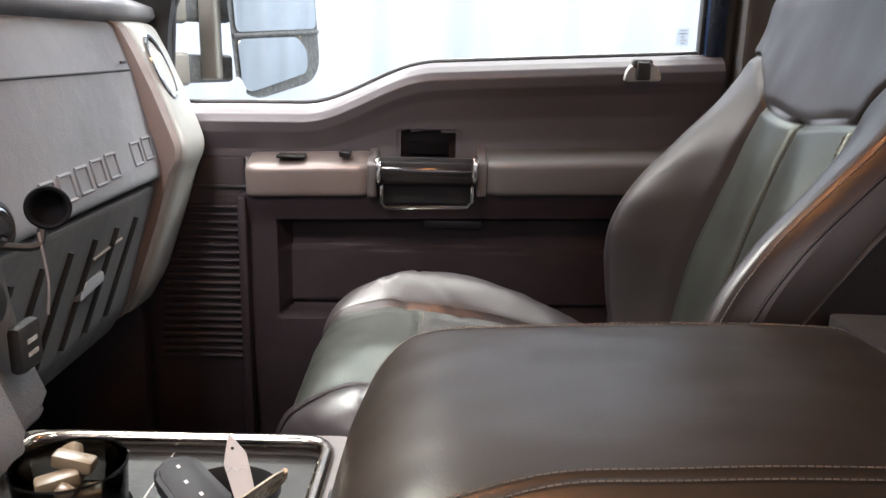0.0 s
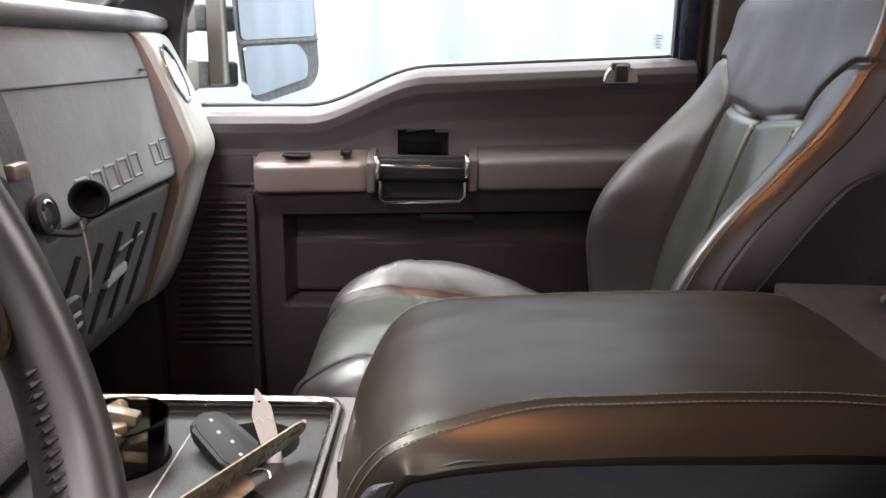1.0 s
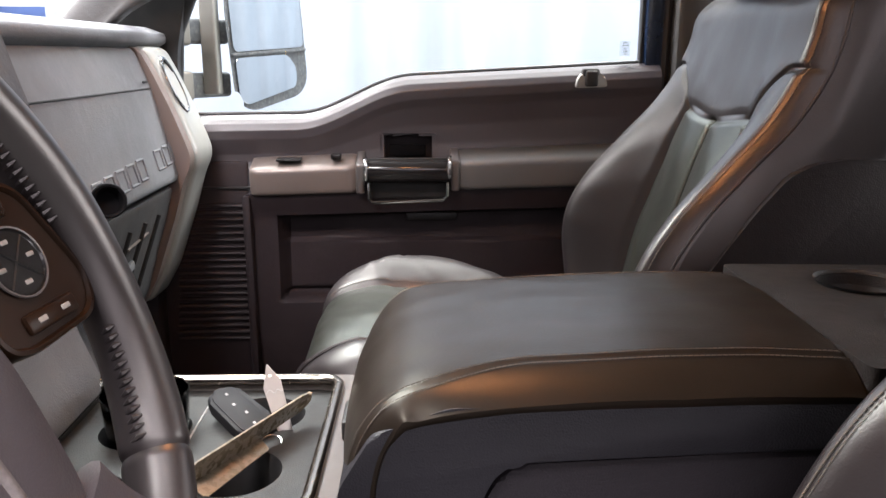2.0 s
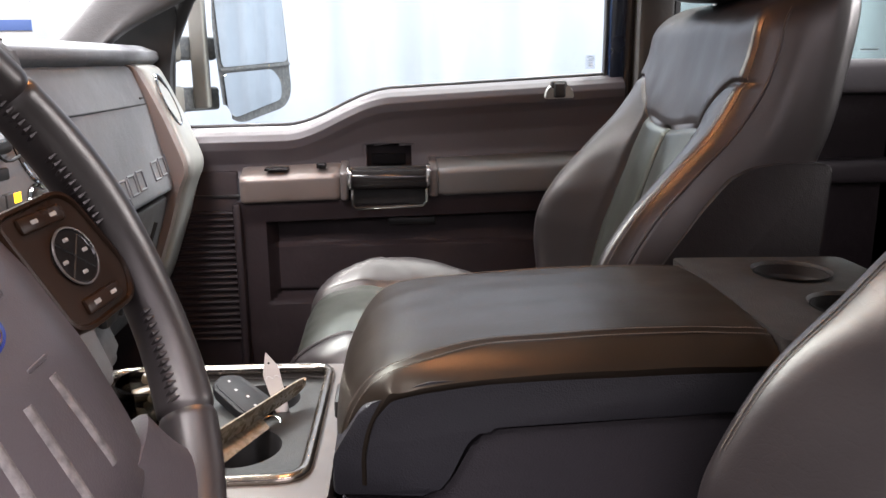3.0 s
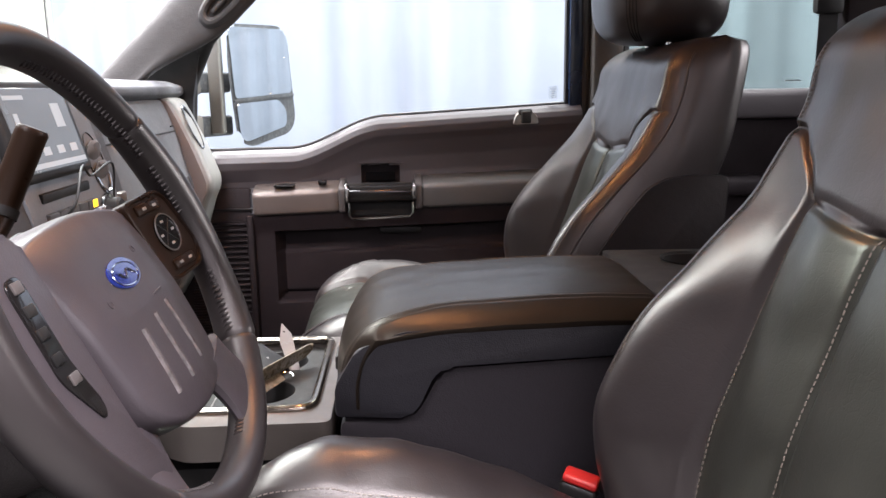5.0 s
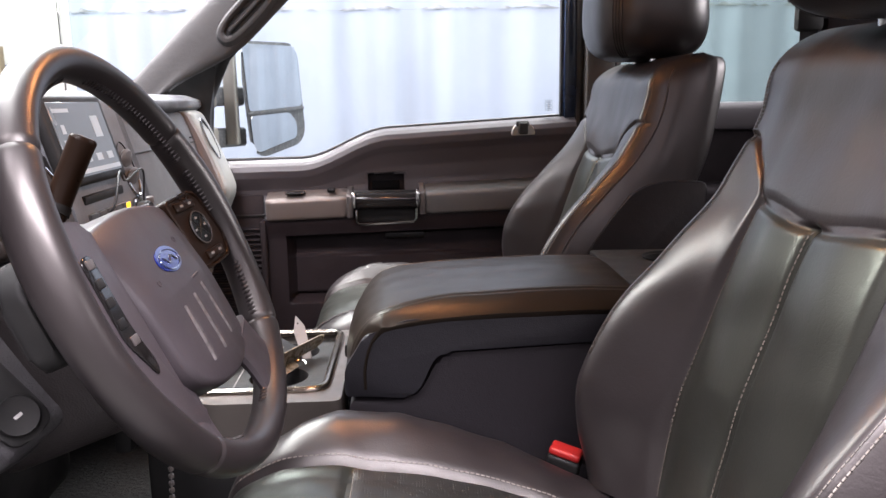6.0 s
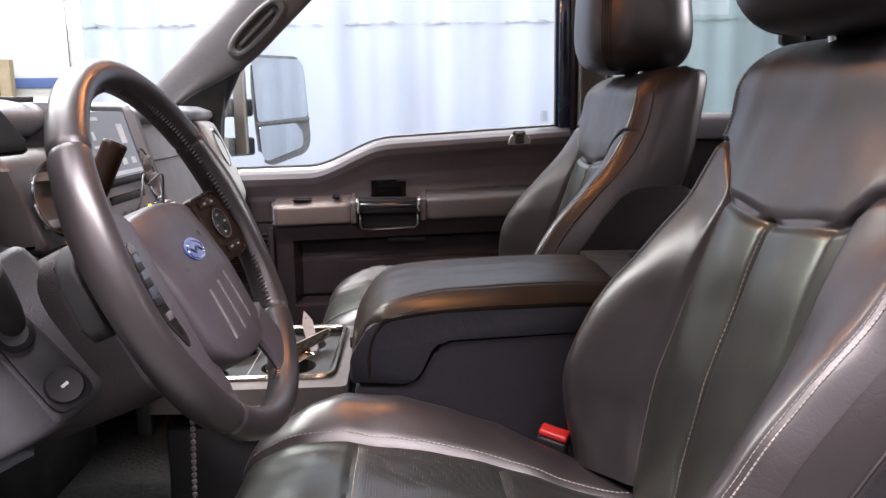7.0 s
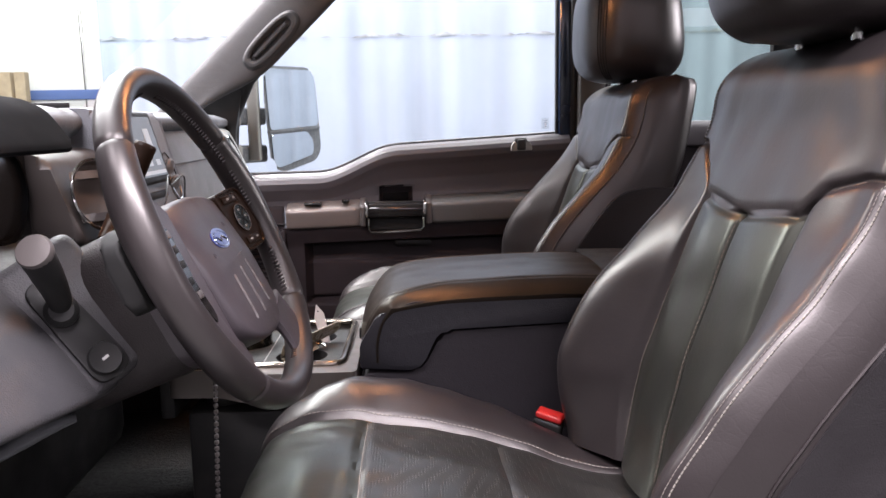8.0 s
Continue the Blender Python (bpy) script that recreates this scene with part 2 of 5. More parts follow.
def sheet(f, nu, nv, keep=None):
    """A surface f(u, v), u and v from 0 to 1; keep(u, v) picks its faces."""
    bm = bmesh.new()
    vs = {}

    def vert(i, j):
        if (i, j) not in vs:
            vs[i, j] = bm.verts.new(f(i / nu, j / nv))
        return vs[i, j]

    for i in range(nu):
        for j in range(nv):
            if keep is None or keep((i + 0.5) / nu, (j + 0.5) / nv):
                bm.faces.new((vert(i, j), vert(i + 1, j), vert(i + 1, j + 1), vert(i, j + 1)))
    return bm


def spline(pts, n):
    """n + 1 points along a smooth curve through pts."""
    pts = [Vector(p) for p in pts]
    out = []
    for k in range(n + 1):
        s = k / n * (len(pts) - 1)
        i = min(int(s), len(pts) - 2)
        f = s - i
        p1, p2 = pts[i], pts[i + 1]
        p0 = pts[i - 1] if i else p1 * 2 - p2
        p3 = pts[i + 2] if i + 2 < len(pts) else p2 * 2 - p1
        out.append(0.5 * (2 * p1 + (p2 - p0) * f + (2 * p0 - 5 * p1 + 4 * p2 - p3) * f * f + (3 * p1 - p0 - 3 * p2 + p3) * f ** 3))
    return out


def tube(pts, r, seg=10, n=0, flat=1.0, bm=None, loop=False):
    """A round bar of radius r (a number, or one for each point) along pts."""
    known = len(pts)
    if n:
        pts = spline(pts, n)
    pts = [Vector(p) for p in pts]
    rad = [r] * len(pts)
    if isinstance(r, (list, tuple)):
        rad = [mapped(range(known), r, i * (known - 1) / (len(pts) - 1)) for i in range(len(pts))]
    bm = bm or bmesh.new()
    rings = []
    side = None
    for i, p in enumerate(pts):
        a = pts[i - 1] if i or loop else p
        b = pts[(i + 1) % len(pts)] if i + 1 < len(pts) or loop else p
        d = (b - a).normalized()
        if side is None:
            side = d.cross(Vector((0, 0, 1)) if abs(d.z) < 0.9 else Vector((1, 0, 0))).normalized()
        side = (side - d * side.dot(d)).normalized()
        up = d.cross(side)
        rings.append([bm.verts.new(p + (side * math.cos(q) + up * math.sin(q) * flat) * rad[i]) for q in (2 * math.pi * k / seg for k in range(seg))])
    for i in range(len(rings) if loop else len(rings) - 1):
        a, b = rings[i], rings[(i + 1) % len(rings)]
        for k in range(seg):
            bm.faces.new((a[k], a[(k + 1) % seg], b[(k + 1) % seg], b[k]))
    if not loop:
        bm.faces.new(rings[0][::-1])
        bm.faces.new(rings[-1])
    return bm


def prism(outline, lo, hi, axis="y", r=0.0, seg=2):
    """An outline of two coordinates drawn out along the third axis, with rounded rims."""
    k = "xyz".index(axis)

    def place(p, d):
        q = list(p)
        q.insert(k, d)
        return q

    bm = bmesh.new()
    a = [bm.verts.new(place(p, lo)) for p in outline]
    b = [bm.verts.new(place(p, hi)) for p in outline]
    n = len(outline)
    bm.faces.new(a)
    bm.faces.new(b[::-1])
    for i in range(n):
        bm.faces.new((a[i], b[i], b[(i + 1) % n], a[(i + 1) % n]))
    if r:
        rim = [e for e in bm.edges if abs(e.verts[0].co[k] - e.verts[1].co[k]) < 1e-6]
        bmesh.ops.bevel(bm, geom=rim, offset=r, segments=seg, affect="EDGES", profile=0.5)
    return bm


def rounded(pts, r, n=4):
    """An outline with its corners rounded."""
    out = []
    m = len(pts)
    for i in range(m):
        p, a, b = Vector(pts[i]), Vector(pts[i - 1]), Vector(pts[(i + 1) % m])
        da, db = a - p, b - p
        ra = min(r, da.length * 0.45)
        rb = min(r, db.length * 0.45)
        p0, p1 = p + da.normalized() * ra, p + db.normalized() * rb
        for k in range(n + 1):
            f = k / n
            out.append(tuple((1 - f) ** 2 * p0 + 2 * f * (1 - f) * p + f * f * p1))
    return out


def lathe(profile, m=None, seg=28, hollow=False):
    """A turned shape: (radius, height) pairs about the z axis."""
    bm = bmesh.new()
    rings = [[bm.verts.new((r * math.cos(2 * math.pi * k / seg), r * math.sin(2 * math.pi * k / seg), h)) for k in range(seg)] for r, h in profile]
    for a, b in zip(rings, rings[1:]):
        for k in range(seg):
            bm.faces.new((a[k], a[(k + 1) % seg], b[(k + 1) % seg], b[k]))
    if not hollow:
        bm.faces.new(rings[0][::-1])
    bm.faces.new(rings[-1])
    if m:
        bmesh.ops.transform(bm, matrix=m, verts=bm.verts)
    return bm


def mapped(xs, ys, x):
    return float(np.interp(x, xs, ys))


def smooth_table(xs, ys):
    """A smooth curve through (xs, ys)."""
    pts = spline([(x, y, 0) for x, y in zip(xs, ys)], 160)
    px, py = [p.x for p in pts], [p.y for p in pts]
    return lambda x: float(np.interp(x, px, py))


def ease(a, b, x):
    s = min(1, max(0, (x - a) / (b - a)))
    return s * s * (3 - 2 * s)


def stitches(curve, normal, step=0.0062, length=0.0042, r=0.0007, bm=None):
    """Short threads along a curve of points."""
    bm = bm or bmesh.new()
    pts = [Vector(p) for p in curve]
    dist = 0.0
    for a, b in zip(pts, pts[1:]):
        d = (b - a).length
        while dist < d:
            p = a.lerp(b, dist / d)
            q = p + (b - a).normalized() * length
            up = Vector(normal).normalized() * r
            side = (b - a).cross(up).normalized() * r
            vs = [bm.verts.new(x) for x in (p - side, p + side, p + up * 1.6, q - side, q + side, q + up * 1.6)]
            for f in ((0, 1, 2), (3, 5, 4), (0, 2, 5, 3), (1, 4, 5, 2), (0, 3, 4, 1)):
                bm.faces.new([vs[i] for i in f])
            dist += step
        dist -= d
    return bm

# ---- workshop ----
wall_sheet = finish("floor", rbox((-7, -6, -0.9), (7, 7, -0.8), 0), CONCRETE, smooth=0)
tagged(wall_sheet, "grey concrete workshop floor under the truck", "floor", kind="structure")
for nm, lo, hi in (("wall_north", (-7, 6.0, -0.8), (7, 6.15, 3.6)), ("wall_south", (-7, -6, -0.8), (7, -5.85, 3.6)),
                   ("wall_west", (-7.15, -6, -0.8), (-7, 6, 3.6)), ("wall_east", (7, -6, -0.8), (7.15, 6, 3.6))):
    tagged(finish(nm, rbox(lo, hi, 0), WALL if nm == "wall_north" else GREY_WALL, smooth=0), "white painted workshop wall" if nm == "wall_north" else "grey workshop block wall", "wall", kind="structure")
tagged(finish("ceiling", rbox((-7.15, -6, 3.6), (7.15, 6.15, 3.7), 0), CEILING_DARK, smooth=0), "dark grey workshop ceiling", "ceiling", kind="structure")
tagged(finish("trim", rbox((-7, 5.97, 1.14), (7, 5.998, 1.225), 0.004), WALL_BLUE), "blue painted stripe along the white wall", "wall stripe", kind="structure")
CURTAIN_Y = 2.3


def curtain_at(u, v):
    x = -1.34 + 8.2 * u
    z = -0.75 + 3.6 * v
    fold = 0.020 * math.sin(x * 17 + 1.2 * math.sin(x * 3.1)) + 0.010 * math.sin(x * 41 + 2 * math.sin(x * 5)) + 0.03 * noise.noise((x * 1.3, 0, 2))
    return (x + 0.012 * noise.noise((x * 3, z * 0.8, 5)), CURTAIN_Y + fold * (0.75 + 0.25 * math.sin(z * 1.4)) + 0.008 * noise.noise((x * 4, z * 2, 0)), z)


curtain = thing("workshop_curtain", "pale blue pleated workshop curtain with a rubbed cross seam", "curtain", at=(0, 0, 0))
part("fabric", sheet(curtain_at, 420, 40), CURTAIN, curtain)
part("cross_seam", sheet(lambda u, v: (lambda p: (p[0], p[1] - 0.006, 1.258 + 0.020 * v * max(0.05, 0.25 + noise.noise((p[0] * 9, 1, 7)) + 0.6 * noise.noise((p[0] * 38, 2, 2))) + 0.006 * noise.noise((p[0] * 2, 3, 1))))(curtain_at(u, 0.54)), 900, 1), CURTAIN_SEAM, curtain, "rubbed grey cross seam")
rail = part("rail", tube([(-1.3, CURTAIN_Y, 2.88), (6.9, CURTAIN_Y, 2.88)], 0.02), CHROME, curtain)
post = thing("wooden_post", "pale wooden post standing at the wall", "post")
part("board", rbox((-3.42, 5.6, -0.8), (-3.31, 5.72, 1.36), 0.004), WOOD, post)
part("board", rbox((-3.29, 5.62, -0.8), (-3.20, 5.7, 1.36), 0.004), WOOD, post)
part("crosspiece", rbox((-3.46, 5.58, 0.6), (-3.16, 5.6, 0.68), 0.004), WOOD, post)

tagged(finish("wall_joint", rbox((-2.86, 5.985, -0.8), (-2.845, 6.0, 3.6), 0.003), CHROME), "grey upright joint strip on the white wall", "wall joint", kind="structure")

# ---- cab shell ----
cab = thing("truck_cab", "dark blue pickup cab with grey trim inside", "truck cab", kind="structure")
part("floor_carpet", rbox((-1.0, -0.86, 0.04), (1.5, 0.86, 0.10), 0.01), CARPET, cab, "black carpet")
part("tunnel", prism(rounded([(-0.17, 0.09), (0.17, 0.09), (0.13, 0.24), (-0.13, 0.24)], 0.03), -0.95, 0.9, "x"), CARPET, cab)
part("firewall", rbox((-1.04, -0.86, 0.04), (-0.98, 0.86, 0.9), 0.01), CARPET, cab)
part("footwell_side", rbox((-1.0, 0.80, 0.1), (-0.52, 0.86, 0.9), 0.01), TRIM_DARK, cab)
part("rear_wall", rbox((1.5, -0.9, -0.1), (1.56, 0.9, 0.98), 0.01), TRIM_DARK, cab)
part("headliner", rbox((-0.35, -0.80, 1.40), (1.56, 0.80, 1.44), 0.015), LINER, cab, "grey cloth headliner")
dome = part("dome_light", rbox((-0.09, -0.10, 1.376), (0.03, 0.10, 1.402), 0.008), LINER, cab, "dome light housing")
part("dome_lens", rbox((-0.075, -0.085, 1.3735), (0.015, 0.085, 1.3775), 0.001), glow("lit_dome_lens", (1.0, 0.55, 0.25), 3.0), dome, "lit warm dome lens")
part("roof", rbox((-0.4, -0.86, 1.45), (1.6, 0.86, 1.49), 0.02), BODY_BLUE, cab)
part("sill_rocker", rbox((-0.6, -0.93, -0.12), (1.5, -0.84, 0.10), 0.02), BODY_BLUE, cab)
part("hood", rbox((-2.2, -0.85, 0.55), (-1.05, 0.85, 0.80), 0.06, 4), BODY_BLUE, cab)
part("cowl", rbox((-1.12, -0.85, 0.78), (-0.92, 0.85, 0.86), 0.02), BLACK, cab)
part("lower_body", rbox((-2.2, -0.9, -0.35), (1.55, 0.9, 0.02), 0.03), BODY_BLUE, cab)
wind = part("windshield", sheet(lambda u, v: (-0.98 + 0.62 * v + 0.06 * (2 * u - 1) ** 2, (2 * u - 1) * (0.80 - 0.08 * v), 0.86 + 0.56 * v), 16, 8), SHIELD, cab, "clear windshield glass")
wind.visible_shadow = False
# pillars at the front: a leaning inner cover with a grip
for side in (1, -1):
    def pillar_at(u, v, side=side):
        a = Vector((-0.70, 0.79, 0.88)).lerp(Vector((-0.12, 0.70, 1.42)), v)
        q = u * 2 * math.pi
        across = Vector((0.68, 0, -0.73))
        wide = 0.068 - (0.058 * (1 - ease(0.14, 0.46, v)) if math.cos(q) > 0 else 0.0)
        a = a + across * 0.071
        out = a + across * (wide * math.cos(q)) + Vector((0, -1, 0)) * (0.028 * math.copysign(abs(math.sin(q)) ** 0.7, math.sin(q)))
        out += Vector((0, 0.06, 0)) * (0.5 - 0.5 * math.cos(q)) * 0.5
        return (out.x, out.y * side, out.z)
    pil = part("pillar_trim", sheet(pillar_at, 28, 24), PILLAR, cab, "grey front pillar cover")
    if side == 1:
        d = Vector((0.58, -0.09, 0.54)).normalized()
        c = Vector((-0.337, 0.715, 1.086))
        w = Vector((0.68, 0, -0.73))

        def oval(long, short, out):
            return [c + d * (long * math.copysign(abs(math.cos(q)) ** 0.75, math.cos(q))) + w * (short * math.copysign(abs(math.sin(q)) ** 0.75, math.sin(q))) + Vector((0, out, 0)) for q in (2 * math.pi * k / 44 for k in range(44))]

        # a broad raised moulding falling into a dark slot
        part("grip", loft([oval(0.094, 0.034, 0.012), oval(0.090, 0.030, 0.000), oval(0.085, 0.026, -0.006), oval(0.078, 0.021, -0.007), oval(0.071, 0.016, -0.003), oval(0.068, 0.013, 0.008)], True, False), PILLAR, pil, "broad grip moulding")
        part("grip_slot", loft([oval(0.069, 0.0145, 0.006), oval(0.066, 0.012, 0.014), oval(0.02, 0.004, 0.015)]), BLACK, pil, "dark slot of the grip")
        part("grip_bar", tube([c - d * 0.058 + Vector((0, 0.001, 0)), c + d * 0.058 + Vector((0, 0.001, 0))], 0.0055, 10), PILLAR, pil)
# centre pillar and rear side
part("centre_pillar", rbox((0.462, 0.835, 0.10), (0.535, 0.90, 1.44), 0.012), PILLAR, cab, "grey centre pillar cover")
part("pillar_seal", tube([(0.452, 0.872, 0.2), (0.452, 0.872, 0.9), (0.452, 0.84, 1.40)], 0.010, 8, 14), RUBBER, cab)
part("centre_pillar_driver", rbox((0.57, -0.90, 0.10), (0.66, -0.84, 1.44), 0.012), PILLAR, cab)
part("quarter_panel", rbox((1.06, 0.83, 0.05), (1.52, 0.90, 1.44), 0.02), TRIM_DARK, cab)
part("quarter_panel", rbox((0.66, -0.90, 0.05), (1.52, -0.84, 0.88), 0.02), TRIM_DARK, cab)

rear_door = thing("rear_door", "grey rear door with tinted window", "door", kind="structure")
part("panel", rbox((0.54, 0.845, 0.1), (1.06, 0.90, 0.845), 0.012), TRIM_DARK, rear_door)
part("sill", prism(rounded([(0.815, 0.80), (0.90, 0.80), (0.90, 0.872), (0.85, 0.868)], 0.018), 0.54, 1.06, "x", 0.004), TRIM_SILL, rear_door, "dark grey window sill")
part("armrest", rbox((0.56, 0.79, 0.62), (1.02, 0.85, 0.67), 0.016, 3), TRIM_SILL, rear_door)
part("window_frame", tube([(0.545, 0.885, 0.87), (0.545, 0.87, 1.38), (0.99, 0.87, 1.38), (1.035, 0.88, 1.3), (1.04, 0.885, 0.87)], 0.016, 8), RUBBER, rear_door)
g = part("pane", rbox((0.545, 0.884, 0.85), (1.04, 0.888, 1.39), 0), GLASS_TINT, rear_door, "tinted glass")
g.visible_shadow = False
part("etched_mark", rbox((0.945, 0.880, 0.888), (0.985, 0.8825, 0.8905), 0), PRINT, rear_door)

# ---- passenger door ----
door = thing("passenger_door", "closed dark passenger door with silver armrest cap", "door", kind="structure")


def sill_z(x):
    return 0.745 + 0.003 * ease(-0.5, -0.22, x) + 0.071 * ease(-0.25, -0.03, x) + 0.024 * max(0, x + 0.05) / 0.46


def door_upper(u, v):
    x = -0.56 + 1.0 * u
    s = sill_z(x)
    base = 0.668 + 0.034 * x
    ys = [0.893, 0.884, 0.872, 0.857, 0.844, 0.837, 0.838, 0.844, 0.850, 0.850, 0.846]
    zs = [s - 0.006, s - 0.001, s - 0.002, s - 0.008, s - 0.016, s - 0.028, s - 0.045, s - 0.06]
    low = s - 0.06
    zs += [low + (base - 0.012 - low) * k / 3 for k in (1, 2, 3)]
    q = v * (len(ys) - 1)
    return (x, mapped(range(len(ys)), ys, q), mapped(range(len(zs)), zs, q))


def recess_free(u, v):
    p = door_upper(u, v)
    return not (-0.086 < p[0] < 0.010 and p[2] < 0.708)


part("upper_panel", sheet(door_upper, 120, 70, recess_free), TRIM_SILL, door, "grained upper door panel with window sill")


def arm_top(x):
    return 0.674 + 0.034 * x


def arm_low(x):
    return 0.6075 + 0.027 * x


def door_lower(u, v):
    x = -0.345 + 0.79 * u
    top = arm_low(x) + 0.004
    z = top + (0.12 - top) * v
    y = 0.806 + 0.014 * ease(0.0, 0.12, v) + 0.02 * ease(0.5, 1, v)
    # map pocket, sunk in
    ax = min(ease(-0.292, -0.272, x), 1 - ease(0.41, 0.43, x))
    az = min(ease(0.385, 0.402, z), 1 - ease(0.556 + 0.02 * x, 0.566 + 0.02 * x, z))
    y += 0.045 * min(ax, az)
    # the pocket's raised flap
    y -= 0.012 * min(ax, 1 - ease(0.50, 0.507, z), ease(0.40, 0.41, z))
    return (x, y, z)


part("lower_panel", sheet(door_lower, 130, 110), TRIM_DARK, door, "dark lower panel with sunken map pocket")
part("pocket_handle", rbox((-0.045, 0.838, 0.545), (0.055, 0.858, 0.56), 0.004), BLACK, door)
part("front_edge", rbox((-0.352, 0.80, 0.14), (-0.336, 0.86, 0.60), 0.006), TRIM_DARK, door)
kick = part("kick_panel", rbox((-0.60, 0.842, 0.12), (-0.345, 0.87, 0.66), 0.006), TRIM_DARK, door, "dark ribbed front door panel")
part("panel_break", rbox((-0.58, 0.836, 0.607), (-0.34, 0.846, 0.612), 0.002), BLACK, kick)
for k in range(21):
    part("rib", prism(rounded([(0.832, 0.306 + 0.0134 * k), (0.846, 0.302 + 0.0134 * k), (0.846, 0.3125 + 0.0134 * k), (0.835, 0.311 + 0.0134 * k)], 0.002, 2), -0.50 + 0.0011 * k, -0.352, "x"), TRIM_DARK, kick)


def arm_piece(x0, x1, front, dz=0.0, r=0.011):
    rings = []
    n = 24
    for i in range(n + 1):
        f = i / n
        x = x0 + (x1 - x0) * f
        end = min(f, 1 - f) * abs(x1 - x0)
        k = math.sqrt(max(0, 1 - (1 - min(1, end / 0.008)) ** 2)) * 0.5 + 0.5
        t, b = arm_top(x) + dz, arm_low(x)
        mid = (t + b) / 2
        t, b = mid + (t - mid) * (0.9 + 0.1 * k), mid + (b - mid) * (0.9 + 0.1 * k)
        out = rounded([(0.855, t + 0.007), (0.855, b), (front + 0.012 - 0.012 * k + 0.004, b), (front + 0.01 - 0.01 * k, t - 0.012)], r)
        rings.append([(x, y, z) for y, z in out])
    return loft(rings)


arm = part("armrest", rbox((-0.33, 0.81, 0.60), (0.43, 0.86, 0.655), 0.006), TRIM_DARK, door)
part("silver_cap", arm_piece(-0.334, -0.137, 0.792), SILVER, arm, "silver painted armrest cap")
part("rear_pad", arm_piece(0.058, 0.44, 0.788, 0.001), ARM_PAD, arm, "dark padded armrest")
for x0, x1 in ((-0.136, -0.121), (0.041, 0.057)):
    part("end_block", arm_piece(x0, x1, 0.784, 0.003, 0.006), SILVER_DARK, arm)
part("switch", rbox((-0.285, 0.80, arm_top(-0.26) - 0.001), (-0.238, 0.83, arm_top(-0.25) + 0.004), 0.003), BLACK_GLOSS, arm, "window switch plate")
part("lock_switch", rbox((-0.183, 0.803, arm_top(-0.17) - 0.001), (-0.164, 0.825, arm_top(-0.17) + 0.010), 0.003), BLACK_GLOSS, arm, "small black rocker switch")
# pull cup between the end blocks
pull = part("pull_handle", prism(rounded([(0.783, 0.668), (0.772, 0.655), (0.774, 0.632), (0.786, 0.625), (0.798, 0.64), (0.797, 0.664)], 0.006), -0.116, 0.037, "x", 0.002), BLACK_GLOSS, arm, "gloss black pull handle")
part("chrome_ring", prism(rounded([(0.768, 0.673), (0.766, 0.628), (0.80, 0.628), (0.80, 0.673)], 0.012), -0.1205, -0.113, "x", 0.002), CHROME, pull)
part("chrome_ring", prism(rounded([(0.768, 0.677), (0.766, 0.632), (0.80, 0.632), (0.80, 0.677)], 0.012), 0.034, 0.0412, "x", 0.002), CHROME, pull)
part("cup", rbox((-0.114, 0.804, 0.594), (0.036, 0.812, 0.67), 0.003), BLACK, arm)
part("chrome_lip", tube([(-0.112, 0.79, 0.625), (-0.112, 0.783, 0.597), (-0.105, 0.781, 0.590), (0.026, 0.781, 0.594), (0.034, 0.783, 0.602), (0.034, 0.79, 0.63)], 0.0035, 8), CHROME, arm)
RECESS = rounded([(-0.092, 0.640), (-0.092, 0.712), (0.016, 0.712), (0.016, 0.640)], 0.006, 3)
rel = part("release_recess", loft([[(x, 0.8455, z) for x, z in RECESS], [(x, 0.850, z) for x, z in RECESS], [(-0.038 + (x + 0.038) * 0.86, 0.878, 0.676 + (z - 0.676) * 0.8) for x, z in RECESS], [(-0.038 + (x + 0.038) * 0.1, 0.879, 0.676) for x, z in RECESS]], True, False), TRIM_DARK, door, "dark release recess")
part("release_lever", rbox((-0.075, 0.855, 0.668), (-0.005, 0.862, 0.690), 0.002), HOOD_BLACK, rel)
# lock knob in its bezel on the sill
lk = part("lock_bezel", prism(rounded([(0.274, 0.797), (0.334, 0.799), (0.329, 0.818), (0.318, 0.826), (0.288, 0.825), (0.278, 0.814)], 0.006), 0.822, 0.85, "y", 0.003), SILVER_END, door, "grey bezel of the lock knob")
part("lock_knob", box(rbox((0.291, 0.814, 0.800), (0.315, 0.836, 0.829), 0.004, 3), (0.286, 0.818, 0.818), (0.318, 0.840, 0.833), 0.005, 3), BLACK, lk, "black lock knob")
# window frame and glass
part("window_seal", tube([(-0.47 + 0.02 * k, 0.884, sill_z(-0.47 + 0.02 * k) + 0.0005) for k in range(45)], 0.0045, 8), RUBBER, door, "black window seal")
part("rear_frame", rbox((0.412, 0.862, 0.80), (0.446, 0.905, 1.42), 0.008), BODY_BLUE, door, "dark blue door frame")
part("frame_seal", rbox((0.405, 0.874, 0.82), (0.413, 0.894, 1.42), 0.002), RUBBER, door)
part("front_frame", tube([(-0.49, 0.885, 0.735), (-0.475, 0.883, 0.90), (-0.425, 0.87, 1.0), (-0.06, 0.815, 1.36), (0.0, 0.81, 1.40), (0.43, 0.83, 1.41)], 0.017, 10), BLACK, door, "black window frame")
part("sail_panel", prism(rounded([(-0.60, 0.72), (-0.470, 0.735), (-0.466, 0.86), (-0.44, 0.985), (-0.49, 1.01), (-0.60, 0.90)], 0.02), 0.855, 0.885, "y", 0.008), BLACK, door, "black mirror sail panel")
pane = part("pane", sheet(lambda u, v: (-0.44 + 0.86 * u, 0.886 - 0.05 * v, 0.72 + 0.70 * v), 8, 8), GLASS, door, "clear side glass")
pane.visible_shadow = False
